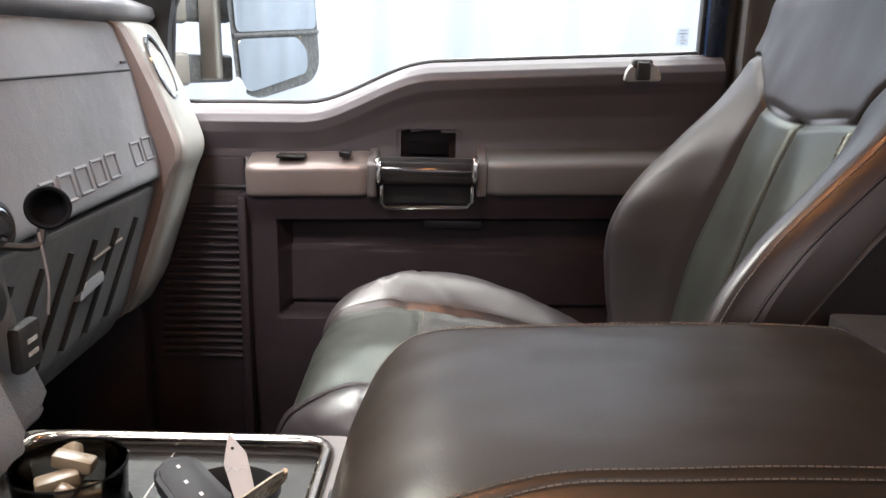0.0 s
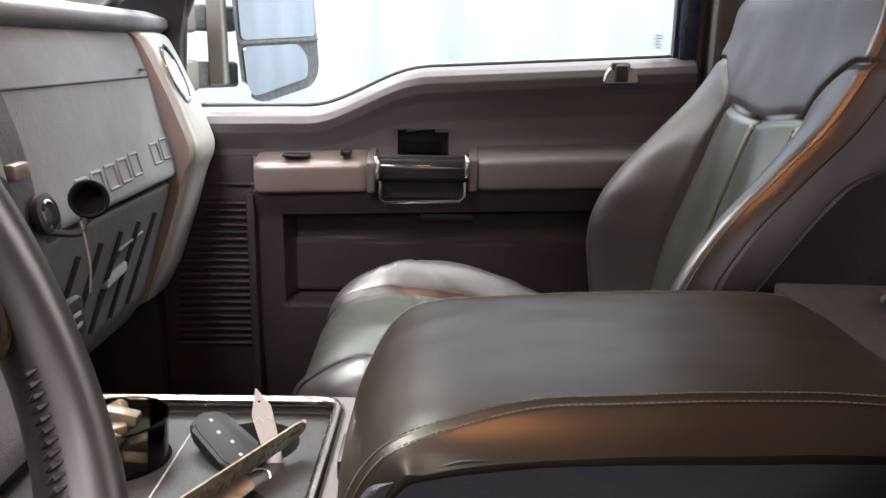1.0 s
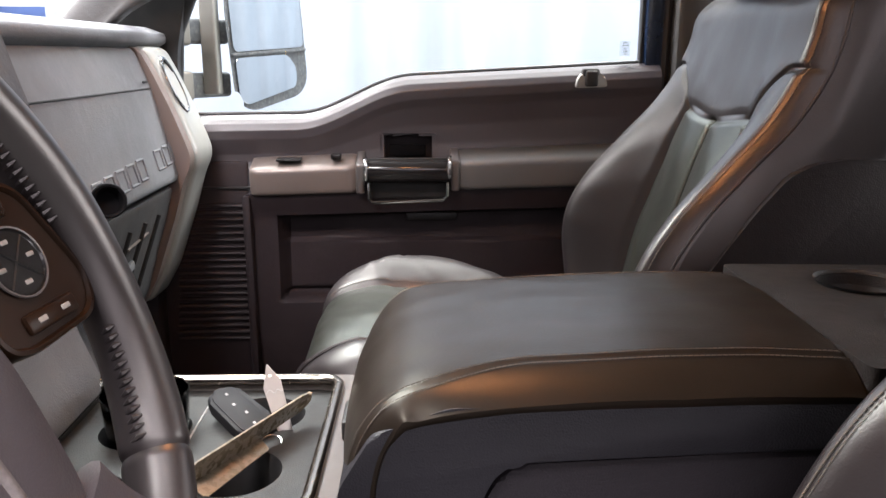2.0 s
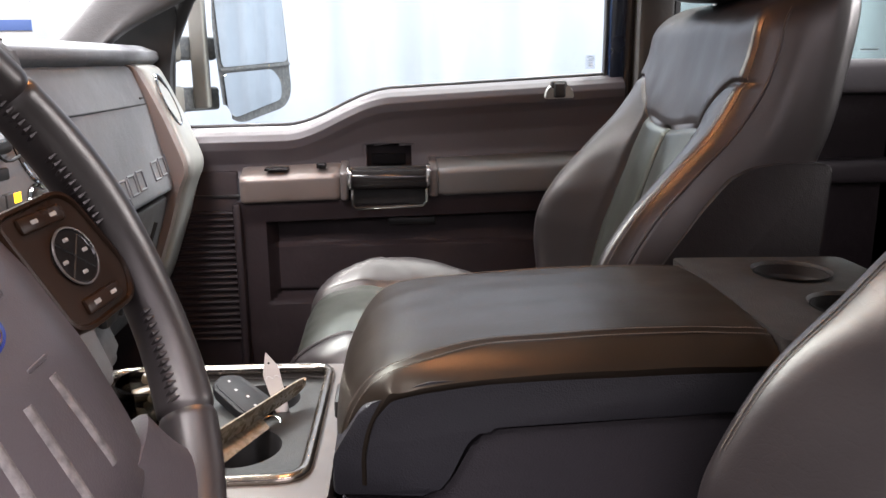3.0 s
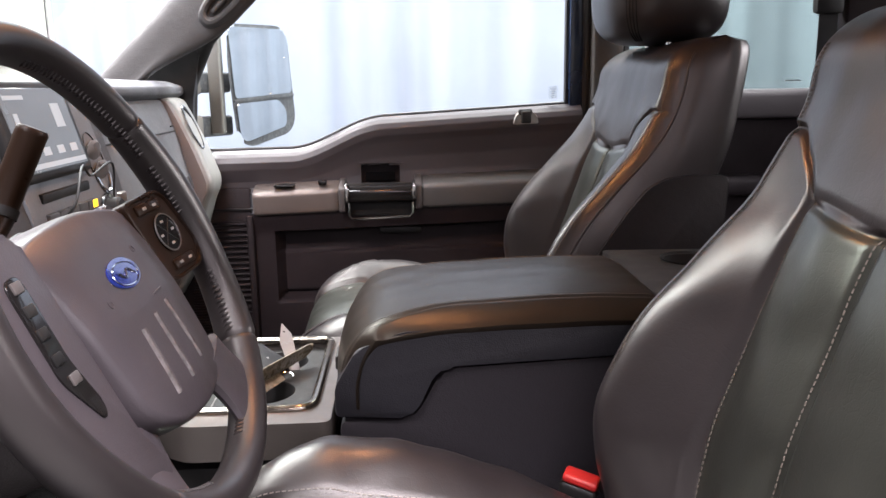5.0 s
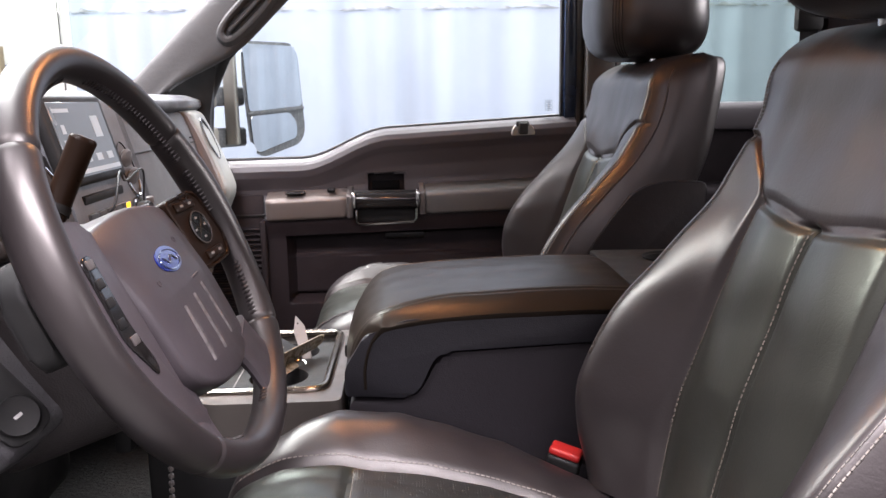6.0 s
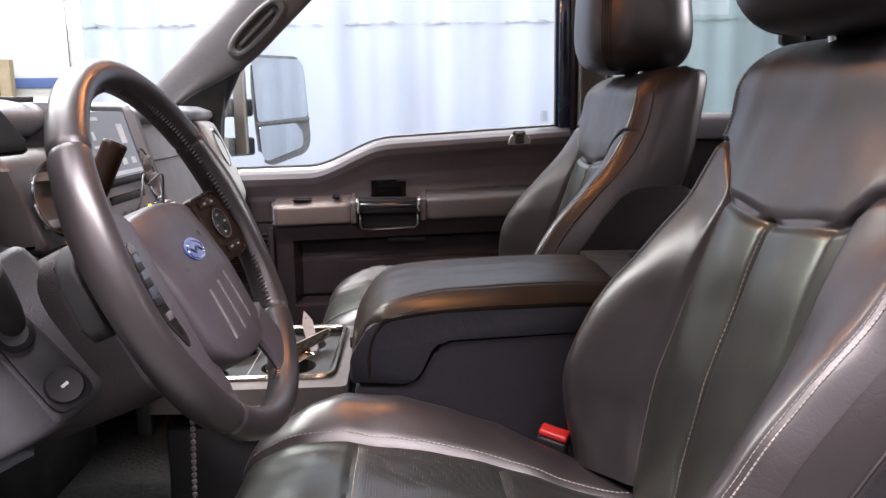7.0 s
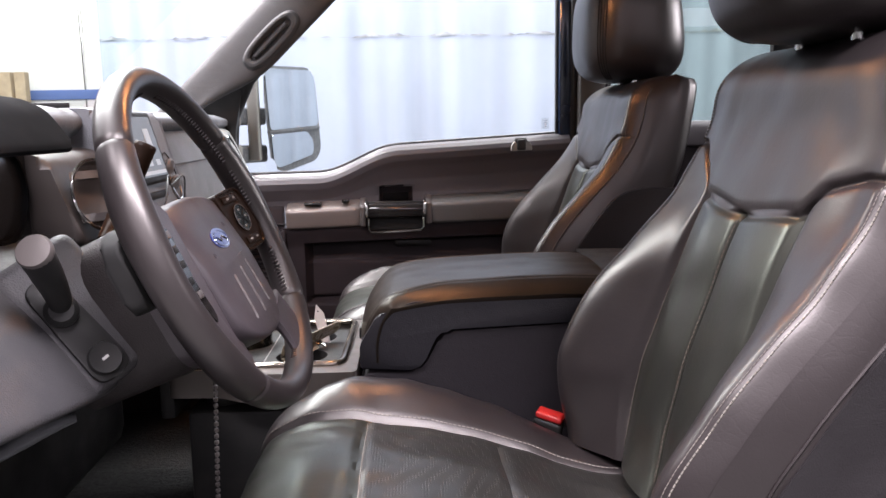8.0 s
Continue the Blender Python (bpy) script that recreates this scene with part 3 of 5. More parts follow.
stick = part("glass_sticker", rbox((0.366, 0.8755, 0.855), (0.386, 0.877, 0.883), 0), glass("sticker_film", (0.93, 0.94, 0.94)), door, "small printed glass mark")
for k, (a, b) in enumerate(((0.372, 0.381), (0.370, 0.383), (0.371, 0.380), (0.368, 0.385), (0.370, 0.382))):
    part("print_bar", rbox((a + 0.002, 0.8740, 0.858 + 0.0052 * k), (b - 0.001, 0.8752, 0.8595 + 0.0052 * k), 0), PRINT, stick)

# ---- towing mirror outside ----
tow = thing("towing_mirror", "tall black towing mirror with two glasses", "wing mirror")
A, B = Vector((-0.415, 1.06, 0)), Vector((-0.2935, 1.27, 0))
al = (B - A).normalized()
nrm = Vector((al.y, -al.x, 0))
FR = Matrix(((al.x, -nrm.x, 0, A.x), (al.y, -nrm.y, 0, A.y), (0, 0, 1, 0), (0, 0, 0, 1)))   # local: along, back, up


def tow_part(name, outline, y0, y1, mat, label="", r=0.008, parent=None):
    bm = prism(outline, y0, y1, "y", r, 3)
    for v in bm.verts:
        back = max(0.0, v.co.y)
        v.co.x += 0.085 * (0.87 - v.co.z) + 2.4 * back * (1 - v.co.x / 0.2)   # leaning, its back narrower than its face
    bmesh.ops.transform(bm, matrix=FR, verts=bm.verts)
    return part(name, bm, mat, parent or tow, label, 0 if mat is MIRROR else 38)


W = (B - A).length
body = tow_part("housing", rounded([(0.01, 1.05), (W - 0.02, 1.055), (W + 0.008, 1.03), (W + 0.012, 0.80), (W - 0.02, 0.765), (0.05, 0.735), (0.0, 0.76), (-0.005, 0.95)], 0.03, 6), 0.0, 0.07, MIRROR_BLACK, "dusty black mirror housing", 0.02)
tow_part("upper_glass", rounded([(0.010, 1.042), (W - 0.016, 1.046), (W + 0.002, 1.024), (W + 0.004, 0.876), (0.008, 0.863)], 0.014, 5), -0.003, 0.004, MIRROR, "flat mirror glass", 0.001, body)
tow_part("lower_glass", rounded([(0.010, 0.850), (W - 0.060, 0.858), (W - 0.030, 0.83), (W - 0.035, 0.785), (0.03, 0.750), (0.012, 0.77)], 0.014, 5), -0.003, 0.004, MIRROR, "wide-angle mirror glass", 0.001, body)
tow_part("bezel", rounded([(0.0, 0.853), (W + 0.01, 0.866), (W + 0.01, 0.874), (0.0, 0.86)], 0.003), -0.005, 0.003, MIRROR_BLACK, "", 0.001, body)
for z in (0.905, 0.795):
    arm2 = part("arm", rbox((0, 0, -0.008), (0.24, 0.045, 0.044), 0.009, 3, Matrix.Translation((-0.55, 0.90, z - 0.018)) @ pose(0, 0, 0, 0, 0, 58)), MIRROR_BLACK, tow, "telescoping mirror arm")
    part("arm_sleeve", rbox((0.07, -0.004, -0.012), (0.13, 0.049, 0.048), 0.008, 3, Matrix.Translation((-0.55, 0.90, z - 0.018)) @ pose(0, 0, 0, 0, 0, 58)), MIRROR_GREY, arm2)
part("back_stay", rbox((-0.468, 1.03, 0.775), (-0.436, 1.075, 1.06), 0.006, 3), MIRROR_GREY, tow, "pale grey upright stay")
part("foot", rbox((-0.60, 0.885, 0.76), (-0.50, 0.94, 0.94), 0.02, 3), MIRROR_BLACK, tow)

# ---- dashboard ----
dash = thing("dashboard", "grey moulded truck dashboard with silver end trim", "dashboard")
FACE = [(-0.80, 0.885), (-0.53, 0.872), (-0.492, 0.868), (-0.480, 0.84), (-0.466, 0.80), (-0.452, 0.74), (-0.443, 0.70), (-0.435, 0.668), (-0.432, 0.652), (-0.438, 0.645), (-0.46, 0.642)]
part("glovebox_door", prism(rounded(FACE + [(-0.80, 0.642)], 0.007, 3), 0.125, 0.693, "y", 0.004), DASH, dash, "grey padded upper dash face")
part("face_seam", tube([(-0.4668, 0.13, 0.803), (-0.4668, 0.685, 0.803)], 0.0016, 6), BLACK, dash)
LOW = [(-0.80, 0.638), (-0.442, 0.638), (-0.446, 0.622), (-0.457, 0.585), (-0.478, 0.52), (-0.50, 0.45), (-0.53, 0.40), (-0.60, 0.37), (-0.80, 0.36)]
low = part("lower_panel", prism(rounded(LOW, 0.01, 3), 0.12, 0.69, "y", 0.006), DASH_DARK, dash, "dark lower glovebox panel")


def on_low(z, out=0.002):
    zs, xs = [0.40, 0.45, 0.52, 0.585, 0.622, 0.638], [-0.53, -0.50, -0.478, -0.457, -0.446, -0.442]
    return mapped(zs, xs, z) + out


for k in range(7):
    y = 0.21 + 0.068 * k
    part("slot", tube([(on_low(0.60, 0), y + 0.012, 0.60), (on_low(0.54, 0), y, 0.54), (on_low(0.46, 0), y - 0.016, 0.46)], 0.0055, 8, 8), BLACK, low)
part("pull", prism(rounded([(0.47, 0.522), (0.55, 0.53), (0.545, 0.545), (0.48, 0.538)], 0.004), on_low(0.53, -0.004), on_low(0.53, 0.007), "x", 0.003), DASH, low, "grey glovebox pull")
part("edge_strip", tube([(on_low(0.574, 0.001), 0.50, 0.570), (on_low(0.577, 0.001), 0.592, 0.577)], 0.002, 6), SILVER, low)
for y in (0.16, 0.26, 0.36, 0.46):
    part("screw", lathe([(0.006, 0), (0.006, 0.002), (0.003, 0.003)], Matrix.Translation((-0.522, y, 0.405)) @ pose(0, 0, 0, 0, 90, 0), 10), CHROME, low)
# raised bars where the panel carries its moulded lettering
word = part("moulded_lettering", bmesh.new(), DASH, dash, "moulded letter bars on the dash face")


def letter_at(y, z):
    return (mapped([0.668, 0.70, 0.74], [-0.435, -0.443, -0.452], z) + 0.0004, y, z)


def letter_bar(a, b, r=0.0022):
    part("letter_bar", tube([letter_at(*a), letter_at(*b)], r, 6), DASH, word)


for k in range(9):
    if k == 5:
        continue
    y0 = 0.345 + 0.0435 * k
    z0, h, w = 0.664 + 0.0022 * k, 0.029, 0.031
    letter_bar((y0, z0), (y0, z0 + h))
    letter_bar((y0, z0 + h), (y0 + w, z0 + h))
    letter_bar((y0 + w, z0), (y0 + w, z0 + h))
    letter_bar((y0, z0), (y0 + w, z0))
part("maker_mark", rbox((-0.467, 0.652, 0.812), (-0.4645, 0.672, 0.816), 0.0005), BLACK, dash)

# top pad with its overhanging lip
TOP = [(-1.0, 0.872), (-0.55, 0.868), (-0.505, 0.866), (-0.484, 0.880), (-0.486, 0.895), (-0.52, 0.907), (-0.70, 0.918), (-1.0, 0.90)]
pad_top = part("top_pad", prism(rounded(TOP, 0.005, 3), 0.10, 0.862, "y", 0.005, 2), DASH, dash, "grey dash top pad")
part("shadow_gap", rbox((-0.60, 0.12, 0.862), (-0.50, 0.70, 0.872), 0.002), BLACK, dash)

# silver end trim with a round vent
END = [(-0.80, 0.88), (-0.505, 0.872), (-0.488, 0.866), (-0.470, 0.83), (-0.444, 0.77), (-0.424, 0.715), (-0.416, 0.69), (-0.418, 0.67), (-0.43, 0.645), (-0.45, 0.58), (-0.49, 0.47), (-0.52, 0.42), (-0.80, 0.40)]
rings = []
for y, dx in ((0.694, -0.006), (0.718, -0.002), (0.722, 0.007), (0.730, 0.012), (0.740, 0.013), (0.80, 0.015), (0.828, 0.010), (0.835, -0.004)):
    rings.append([(x + (dx if x > -0.7 else 0), y, z) for x, z in rounded(END, 0.01, 3)])
part("end_trim", loft(rings), SILVER_END, dash, "silver end trim")
part("trim_edge", prism(rounded([(x + 0.0055 if x > -0.7 else x, z) for x, z in END], 0.008, 3), 0.6935, 0.7225, "y", 0.002), BRONZE, dash, "bronze-grey trim edge")


def vent(parent, centre, normal, rx, ry, slats=4, bowl_mat=None):
    """A round air vent in its chrome ring."""
    m = Matrix.Translation(centre) @ Vector(normal).to_track_quat("Z", "Y").to_matrix().to_4x4() @ Matrix.Diagonal((rx, ry, 1, 1))
    bowl = part("vent", lathe([(0.98, 0.003), (0.9, -0.006), (0.5, -0.014), (0.05, -0.016)], m, 28, True), bowl_mat or BLACK, parent, "round vent")
    part("vent_ring", tube([m @ Vector((math.cos(2 * math.pi * k / 36), math.sin(2 * math.pi * k / 36), 0.002)) for k in range(36)], 0.0022, 6, 0, 1, None, True), CHROME, bowl)
    for k in range(slats):
        f = -0.6 + 1.2 * k / (slats - 1)
        w = math.sqrt(1 - f * f) * 0.92
        part("vent_slat", rbox((-w, f - 0.10, -0.009), (w, f + 0.12, -0.002), 0.0008, 1, m), SILVER if k % 2 else SILVER_DARK, bowl)
    return bowl


endv = vent(dash, (-0.4475, 0.757, 0.806), (0.925, 0, 0.38), 0.030, 0.050, 3, SILVER_END)
EVM = Matrix.Translation((-0.4475, 0.757, 0.806)) @ Vector((0.925, 0, 0.38)).to_track_quat("Z", "Y").to_matrix().to_4x4()
for a0, a1 in ((0.55, 1.35), (1.55, 2.45), (3.6, 4.3)):
    part("vent_gap", tube([EVM @ Vector((0.0265 * math.cos(q), 0.0455 * math.sin(q), 0.001)) for q in np.linspace(a0, a1, 10)], 0.0030, 6), BLACK, endv, "dark gap round the vent")

# centre stack
stack = thing("centre_stack", "grey centre stack with screen, vents and radio buttons", "centre console stack")
ST = [(-0.80, 0.905), (-0.47, 0.905), (-0.452, 0.90), (-0.436, 0.84), (-0.420, 0.785), (-0.412, 0.76), (-0.405, 0.72), (-0.398, 0.67), (-0.392, 0.62), (-0.385, 0.57), (-0.37, 0.53), (-0.36, 0.50), (-0.80, 0.48)]
part("fascia", prism(rounded(ST, 0.012, 3), -0.14, 0.135, "y", 0.012, 3), DASH, stack, "grey moulded fascia")
part("side_wing", prism(rounded([(x - 0.02 if x > -0.7 else x, z) for x, z in ST], 0.012, 3), 0.12, 0.215, "y", 0.02, 3), DASH_KNEE, stack)


def on_stack(z, out=0.0):
    zs = [0.50, 0.53, 0.57, 0.62, 0.67, 0.72, 0.76, 0.785, 0.84, 0.90]
    xs = [-0.36, -0.37, -0.385, -0.392, -0.398, -0.405, -0.412, -0.420, -0.436, -0.452]
    return mapped(zs, xs, z) + out


STILT = pose(0, 0, 0, 0, -15.5, 0)
SCR = Matrix.Translation((-0.434, -0.048, 0.842)) @ STILT
part("screen_bezel", rbox((-0.006, -0.104, -0.060), (0.010, 0.104, 0.060), 0.006, 3, SCR), BLACK, stack, "black screen bezel")
scr = part("screen", rbox((0.0095, -0.088, -0.050), (0.0115, 0.088, 0.050), 0.001, 1, SCR), SCREEN, stack, "lit grey touch screen")
for a, b, c, d in ((-0.08, -0.03, 0.036, 0.041), (-0.07, -0.06, 0.008, 0.020), (-0.075, -0.04, -0.004, 0.0), (0.035, 0.06, 0.0, 0.03), (-0.07, -0.05, -0.032, -0.022), (-0.03, -0.01, -0.032, -0.022), (0.01, 0.03, -0.032, -0.022), (0.05, 0.07, -0.032, -0.022), (-0.085, 0.085, -0.046, -0.040)):
    part("screen_bar", rbox((0.0114, a, c), (0.0122, b, d), 0, 1, SCR), SCREEN_LIT, scr)
part("disc_slot", rbox((on_stack(0.765, -0.004), -0.105, 0.760), (on_stack(0.765, 0.003), 0.040, 0.772), 0.002), BLACK, stack, "black disc slot")
for k in range(5):
    y = -0.105 + 0.03 * k
    part("button", rbox((on_stack(0.738, -0.004), y, 0.729), (on_stack(0.738, 0.004), y + 0.027, 0.748), 0.002), DASH_DARK, stack)
part("button", rbox((on_stack(0.738, 0.0035), 0.028, 0.737), (on_stack(0.738, 0.005), 0.042, 0.747), 0.001), AMBER, stack, "lit amber button")
for y, z in ((-0.1, 0.70), (0.085, 0.722)):
    kn = part("dial", lathe([(0.024, 0), (0.024, 0.004), (0.019, 0.006), (0.018, 0.020), (0.015, 0.023)], Matrix.Translation((on_stack(z, -0.002), y, z)) @ pose(0, 0, 0, 0, 80, 0), 24), BLACK, stack, "black dial")
    part("dial_ring", lathe([(0.0235, 0.003), (0.026, 0.005), (0.027, 0.002), (0.025, 0.0)], Matrix.Translation((on_stack(z, 0.0), y, z)) @ pose(0, 0, 0, 0, 80, 0), 24), CHROME, kn)
for y in (-0.09, -0.03, 0.03):
    part("climate_dial", lathe([(0.021, 0), (0.021, 0.004), (0.017, 0.006), (0.016, 0.016), (0.013, 0.018)], Matrix.Translation((on_stack(0.655, -0.002), y, 0.655)) @ pose(0, 0, 0, 0, 82, 0), 24), BLACK, stack)
VM = Matrix.Translation((-0.4215, 0.100, 0.790)) @ Vector((0.96, 0.0, 0.28)).to_track_quat("Z", "Y").to_matrix().to_4x4()
well = part("vent", lathe([(1.0, 0.002), (0.9, -0.006), (0.4, -0.016), (0.05, -0.017)], VM @ Matrix.Diagonal((0.027, 0.044, 1, 1)), 28, True), BLACK, stack, "black centre vent")
for h, tilt in ((0.017, 25), (-0.012, 30)):
    part("flap", lathe([(0.9, -0.003), (1.0, 0.0), (0.8, 0.0035), (0.1, 0.005)], VM @ pose(0, h, 0.003, tilt, 0, 0) @ Matrix.Diagonal((0.024, 0.015, 1, 1)), 24), SILVER_DARK, well, "grey vent flap")
part("chrome_lip", tube([VM @ Vector((0.026 * math.cos(q), 0.043 * math.sin(q), 0.002)) for q in (math.pi * (1.15 + 0.7 * k / 12) for k in range(13))], 0.0022, 6), CHROME, well)
part("blank_switch", rbox((-0.428, 0.168, 0.722), (-0.415, 0.198, 0.738), 0.003, 2), SILVER, stack, "small silver switch")
# power outlet with its cap hanging open
OUT = Matrix.Translation((-0.412, 0.206, 0.682)) @ pose(0, 0, 0, 0, 78, 0)
out = part("power_outlet", lathe([(0.022, 0), (0.022, 0.006), (0.0165, 0.008), (0.0155, 0.004), (0.0150, -0.03)], OUT, 24, True), BLACK, stack, "power outlet")
part("outlet_sleeve", lathe([(0.0155, 0.0075), (0.0125, 0.0085), (0.0115, -0.02)], OUT, 24, True), CHROME, out)
part("outlet_cap", lathe([(0.016, -0.020), (0.0185, -0.012), (0.0195, 0.0), (0.0205, 0.004), (0.0190, 0.006), (0.0165, 0.004), (0.0150, -0.006), (0.0135, -0.014)], Matrix.Translation((-0.380, 0.240, 0.692)) @ Vector((0.42, -0.80, 0.30)).to_track_quat("Z", "Y").to_matrix().to_4x4(), 28), HOOD_BLACK, out, "black open cap")
part("cap_strap", tube([(-0.405, 0.20, 0.665), (-0.385, 0.222, 0.660), (-0.383, 0.232, 0.675)], 0.004, 6, 8), BLACK, out)
part("cable", tube([(-0.384, 0.226, 0.672), (-0.374, 0.215, 0.63), (-0.372, 0.205, 0.60)], 0.0014, 6, 14), SILVER_DARK, out, "thin cable")
socket = part("socket_plate", rbox((-0.392, 0.165, 0.555), (-0.378, 0.205, 0.60), 0.006), BLACK, stack)
for z in (0.57, 0.582):
    part("socket_mark", rbox((-0.3785, 0.175, z), (-0.377, 0.192, z + 0.004), 0), MARK_DIM, socket)
part("silver_dial", lathe([(0.022, 0), (0.022, 0.008), (0.018, 0.011), (0.014, 0.012)], Matrix.Translation((-0.398, 0.15, 0.63)) @ pose(0, 0, 0, 0, 82, 0), 24), BLACK, stack)
part("charging_cable", tube([(-0.405, -0.10, 0.735), (-0.37, -0.12, 0.76), (-0.38, -0.06, 0.80), (-0.40, 0.02, 0.78), (-0.40, 0.10, 0.79), (-0.405, 0.11, 0.74)], 0.0016, 6, 26), BLACK, stack, "thin black cable")

# instrument side
clu = thing("instrument_panel", "dark instrument hood and grey lower driver dash", "instrument panel")
HOOD = [(-0.80, 0.915), (-0.45, 0.914), (-0.41, 0.908), (-0.386, 0.896), (-0.356, 0.855), (-0.364, 0.849), (-0.41, 0.872), (-0.80, 0.885)]
part("hood", prism(rounded(HOOD, 0.01, 3), -0.86, -0.455, "y", 0.010, 3), HOOD_BLACK, clu, "matt black instrument hood")
part("cluster_face", rbox((-0.52, -0.66, 0.72), (-0.47, -0.31, 0.885), 0.01), BLACK_GLOSS, clu, "dark instrument cluster")
for y in (-0.57, -0.40):
    part("gauge_ring", lathe([(0.052, 0), (0.054, 0.006), (0.058, 0.006), (0.058, 0)], Matrix.Translation((-0.471, y, 0.80)) @ pose(0, 0, 0, 0, 90, 0)), HOOD_BLACK, clu)
part("cheek", prism(rounded([(-0.80, 0.86), (-0.47, 0.848), (-0.445, 0.838), (-0.428, 0.79), (-0.405, 0.73), (-0.80, 0.70)], 0.012, 3), -0.335, -0.135, "y", 0.012, 3), material("cheek_bronze", (0.045, 0.038, 0.035), 0.45, metal=0.2, vary=0.1), clu, "dark bronze cluster cheek")
part("cheek", prism(rounded([(-0.80, 0.90), (-0.47, 0.89), (-0.44, 0.86), (-0.42, 0.79), (-0.39, 0.73), (-0.80, 0.70)], 0.012, 3), -0.74, -0.665, "y", 0.012, 3), HOOD_BLACK, clu)
vent(clu, (-0.402, -0.286, 0.790), (0.82, -0.50, 0.27), 0.040, 0.047, 2, SILVER)
part("top_cover", prism(rounded([(-1.0, 0.86), (-0.56, 0.86), (-0.49, 0.862), (-0.470, 0.885), (-0.485, 0.903), (-0.52, 0.910), (-0.70, 0.914), (-1.0, 0.90)], 0.012, 4), -0.46, 0.098, "y", 0.012, 3), DASH, clu, "grey dash top")
part("top_slit", rbox((-0.60, -0.172, 0.905), (-0.478, -0.168, 0.9125), 0.001), BLACK, clu)
KNEE = [(-0.80, 0.735), (-0.45, 0.745), (-0.42, 0.738), (-0.385, 0.712), (-0.350, 0.672), (-0.322, 0.635), (-0.302, 0.605), (-0.308, 0.594), (-0.36, 0.588), (-0.80, 0.57)]


def knee_shift(y):
    return -0.016 - 0.22 * max(0.0, -y - 0.50) ** 1.1


rings = []
for y in np.linspace(-0.86, -0.14, 40):
    k = 1 - 0.02 * max(0, 1 - (abs(y + 0.14)) / 0.02)
    rings.append([(x * k + (knee_shift(y) if x > -0.7 else 0), y, z + 0.012 * ease(-0.5, -0.72, y) * (x > -0.42)) for x, z in rounded(KNEE, 0.014, 4)])
part("knee_panel", loft(rings), DASH_KNEE, clu, "grey knee panel")
part("knee_seam", tube([(-0.3555 + knee_shift(y), y, 0.676 + 0.012 * ease(-0.5, -0.72, y)) for y in np.linspace(-0.85, -0.60, 14)], 0.0018, 6), BLACK, clu)
part("under_dash", rbox((-0.80, -0.84, 0.40), (-0.44, -0.14, 0.59), 0.03, 3), BLACK, clu)
part("bracket", prism(rounded([(-0.54, 0.53), (-0.45, 0.565), (-0.44, 0.59), (-0.54, 0.59)], 0.012), -0.84, -0.56, "y", 0.006), BLACK, clu)
# a raised housing beside the column carries the stalk and a round switch
SX = Vector((0.613, 0, -0.79))
SZ = Vector((0.52, -0.75, 0.404)).normalized()
SY = SZ.cross(SX)
SW = Matrix.Translation(Vector((-0.3565, -0.5085, 0.6640)) + SZ * 0.020) @ Matrix(((SX.x, SY.x, SZ.x, 0), (SX.y, SY.y, SZ.y, 0), (SX.z, SY.z, SZ.z, 0), (0, 0, 0, 1)))
part("column_surround", rbox((-0.092, -0.034, -0.085), (0.070, 0.064, -0.003), 0.014, 4, SW), DASH_KNEE, clu, "grey moulding beside the column")
strip = part("switch_strip", prism(rounded([(-0.062, -0.017), (0.064, -0.021), (0.064, 0.021), (-0.062, 0.017)], 0.016, 6), -0.006, 0.003, "z", 0.002), BLACK, clu, "black switch strip")
strip.data.transform(SW)
kb = part("round_switch", lathe([(0.0175, 0), (0.0175, 0.004), (0.0160, 0.006), (0.0145, 0.0055), (0.0005, 0.0050)], SW @ pose(0.042, 0, 0.002), 28), BLACK, strip, "round black switch")
part("switch_mark", rbox((-0.0016, -0.0036, 0.0046), (0.0016, 0.0036, 0.0062), 0.0005, 1, SW @ pose(0.042, 0, 0.002)), MARK, kb)
part("release_lever", tube([(-0.425, -0.56, 0.548), (-0.402, -0.54, 0.562), (-0.378, -0.525, 0.571), (-0.358, -0.515, 0.573)], [0.010, 0.017, 0.015, 0.007], 12, 14, 0.6), DASH, clu, "grey hood release lever")
part("pedal", rbox((-0.66, -0.42, 0.18), (-0.64, -0.30, 0.25), 0.008), BLACK, clu, "black pedal")
part("pedal_arm", tube([(-0.66, -0.36, 0.24), (-0.74, -0.36, 0.42), (-0.74, -0.36, 0.55)], 0.010, 8, 10), BLACK, clu)
lead = thing("beaded_cord", "thin beaded cord hanging under the column", "cord")
for k in range(26):
    part("bead", lathe([(0.0008, -0.0035), (0.0028, -0.002), (0.0032, 0), (0.0028, 0.002), (0.0008, 0.0035)], pose(-0.252 - 0.0003 * k, -0.352, 0.548 - 0.0082 * k), 8), SILVER_DARK, lead)
part("string", tube([(-0.252, -0.352, 0.60), (-0.26, -0.352, 0.33)], 0.0009, 5), BLACK, lead)

# ---- steering wheel ----
WC = Vector((-0.2165, -0.436, 0.751))
WV = Vector((-0.403, 0, 0.915))
WN = Vector((0.915, 0, 0.403))
YAW = radians(2.85)
WM = Matrix.Translation(WC) @ Matrix.Rotation(-YAW, 4, "Z") @ Matrix(((0, WV.x, WN.x, 0), (1, WV.y, WN.y, 0), (0, WV.z, WN.z, 0), (0, 0, 0, 1)))   # local: right, up, towards the driver
wheel = thing("steering_wheel", "black leather steering wheel with grey airbag cover", "steering wheel")


HUB = pose(0.007, 0, -0.015)   # the cover sits a little below the rim's plane


def wpart(name, bm, mat, parent=None, label="", smooth=38, hub=False):
    bmesh.ops.transform(bm, matrix=WM @ HUB if hub else WM, verts=bm.verts)
    return part(name, bm, mat, parent or wheel, label, smooth)


RIM_R, RIM_T = 0.190, 0.0168


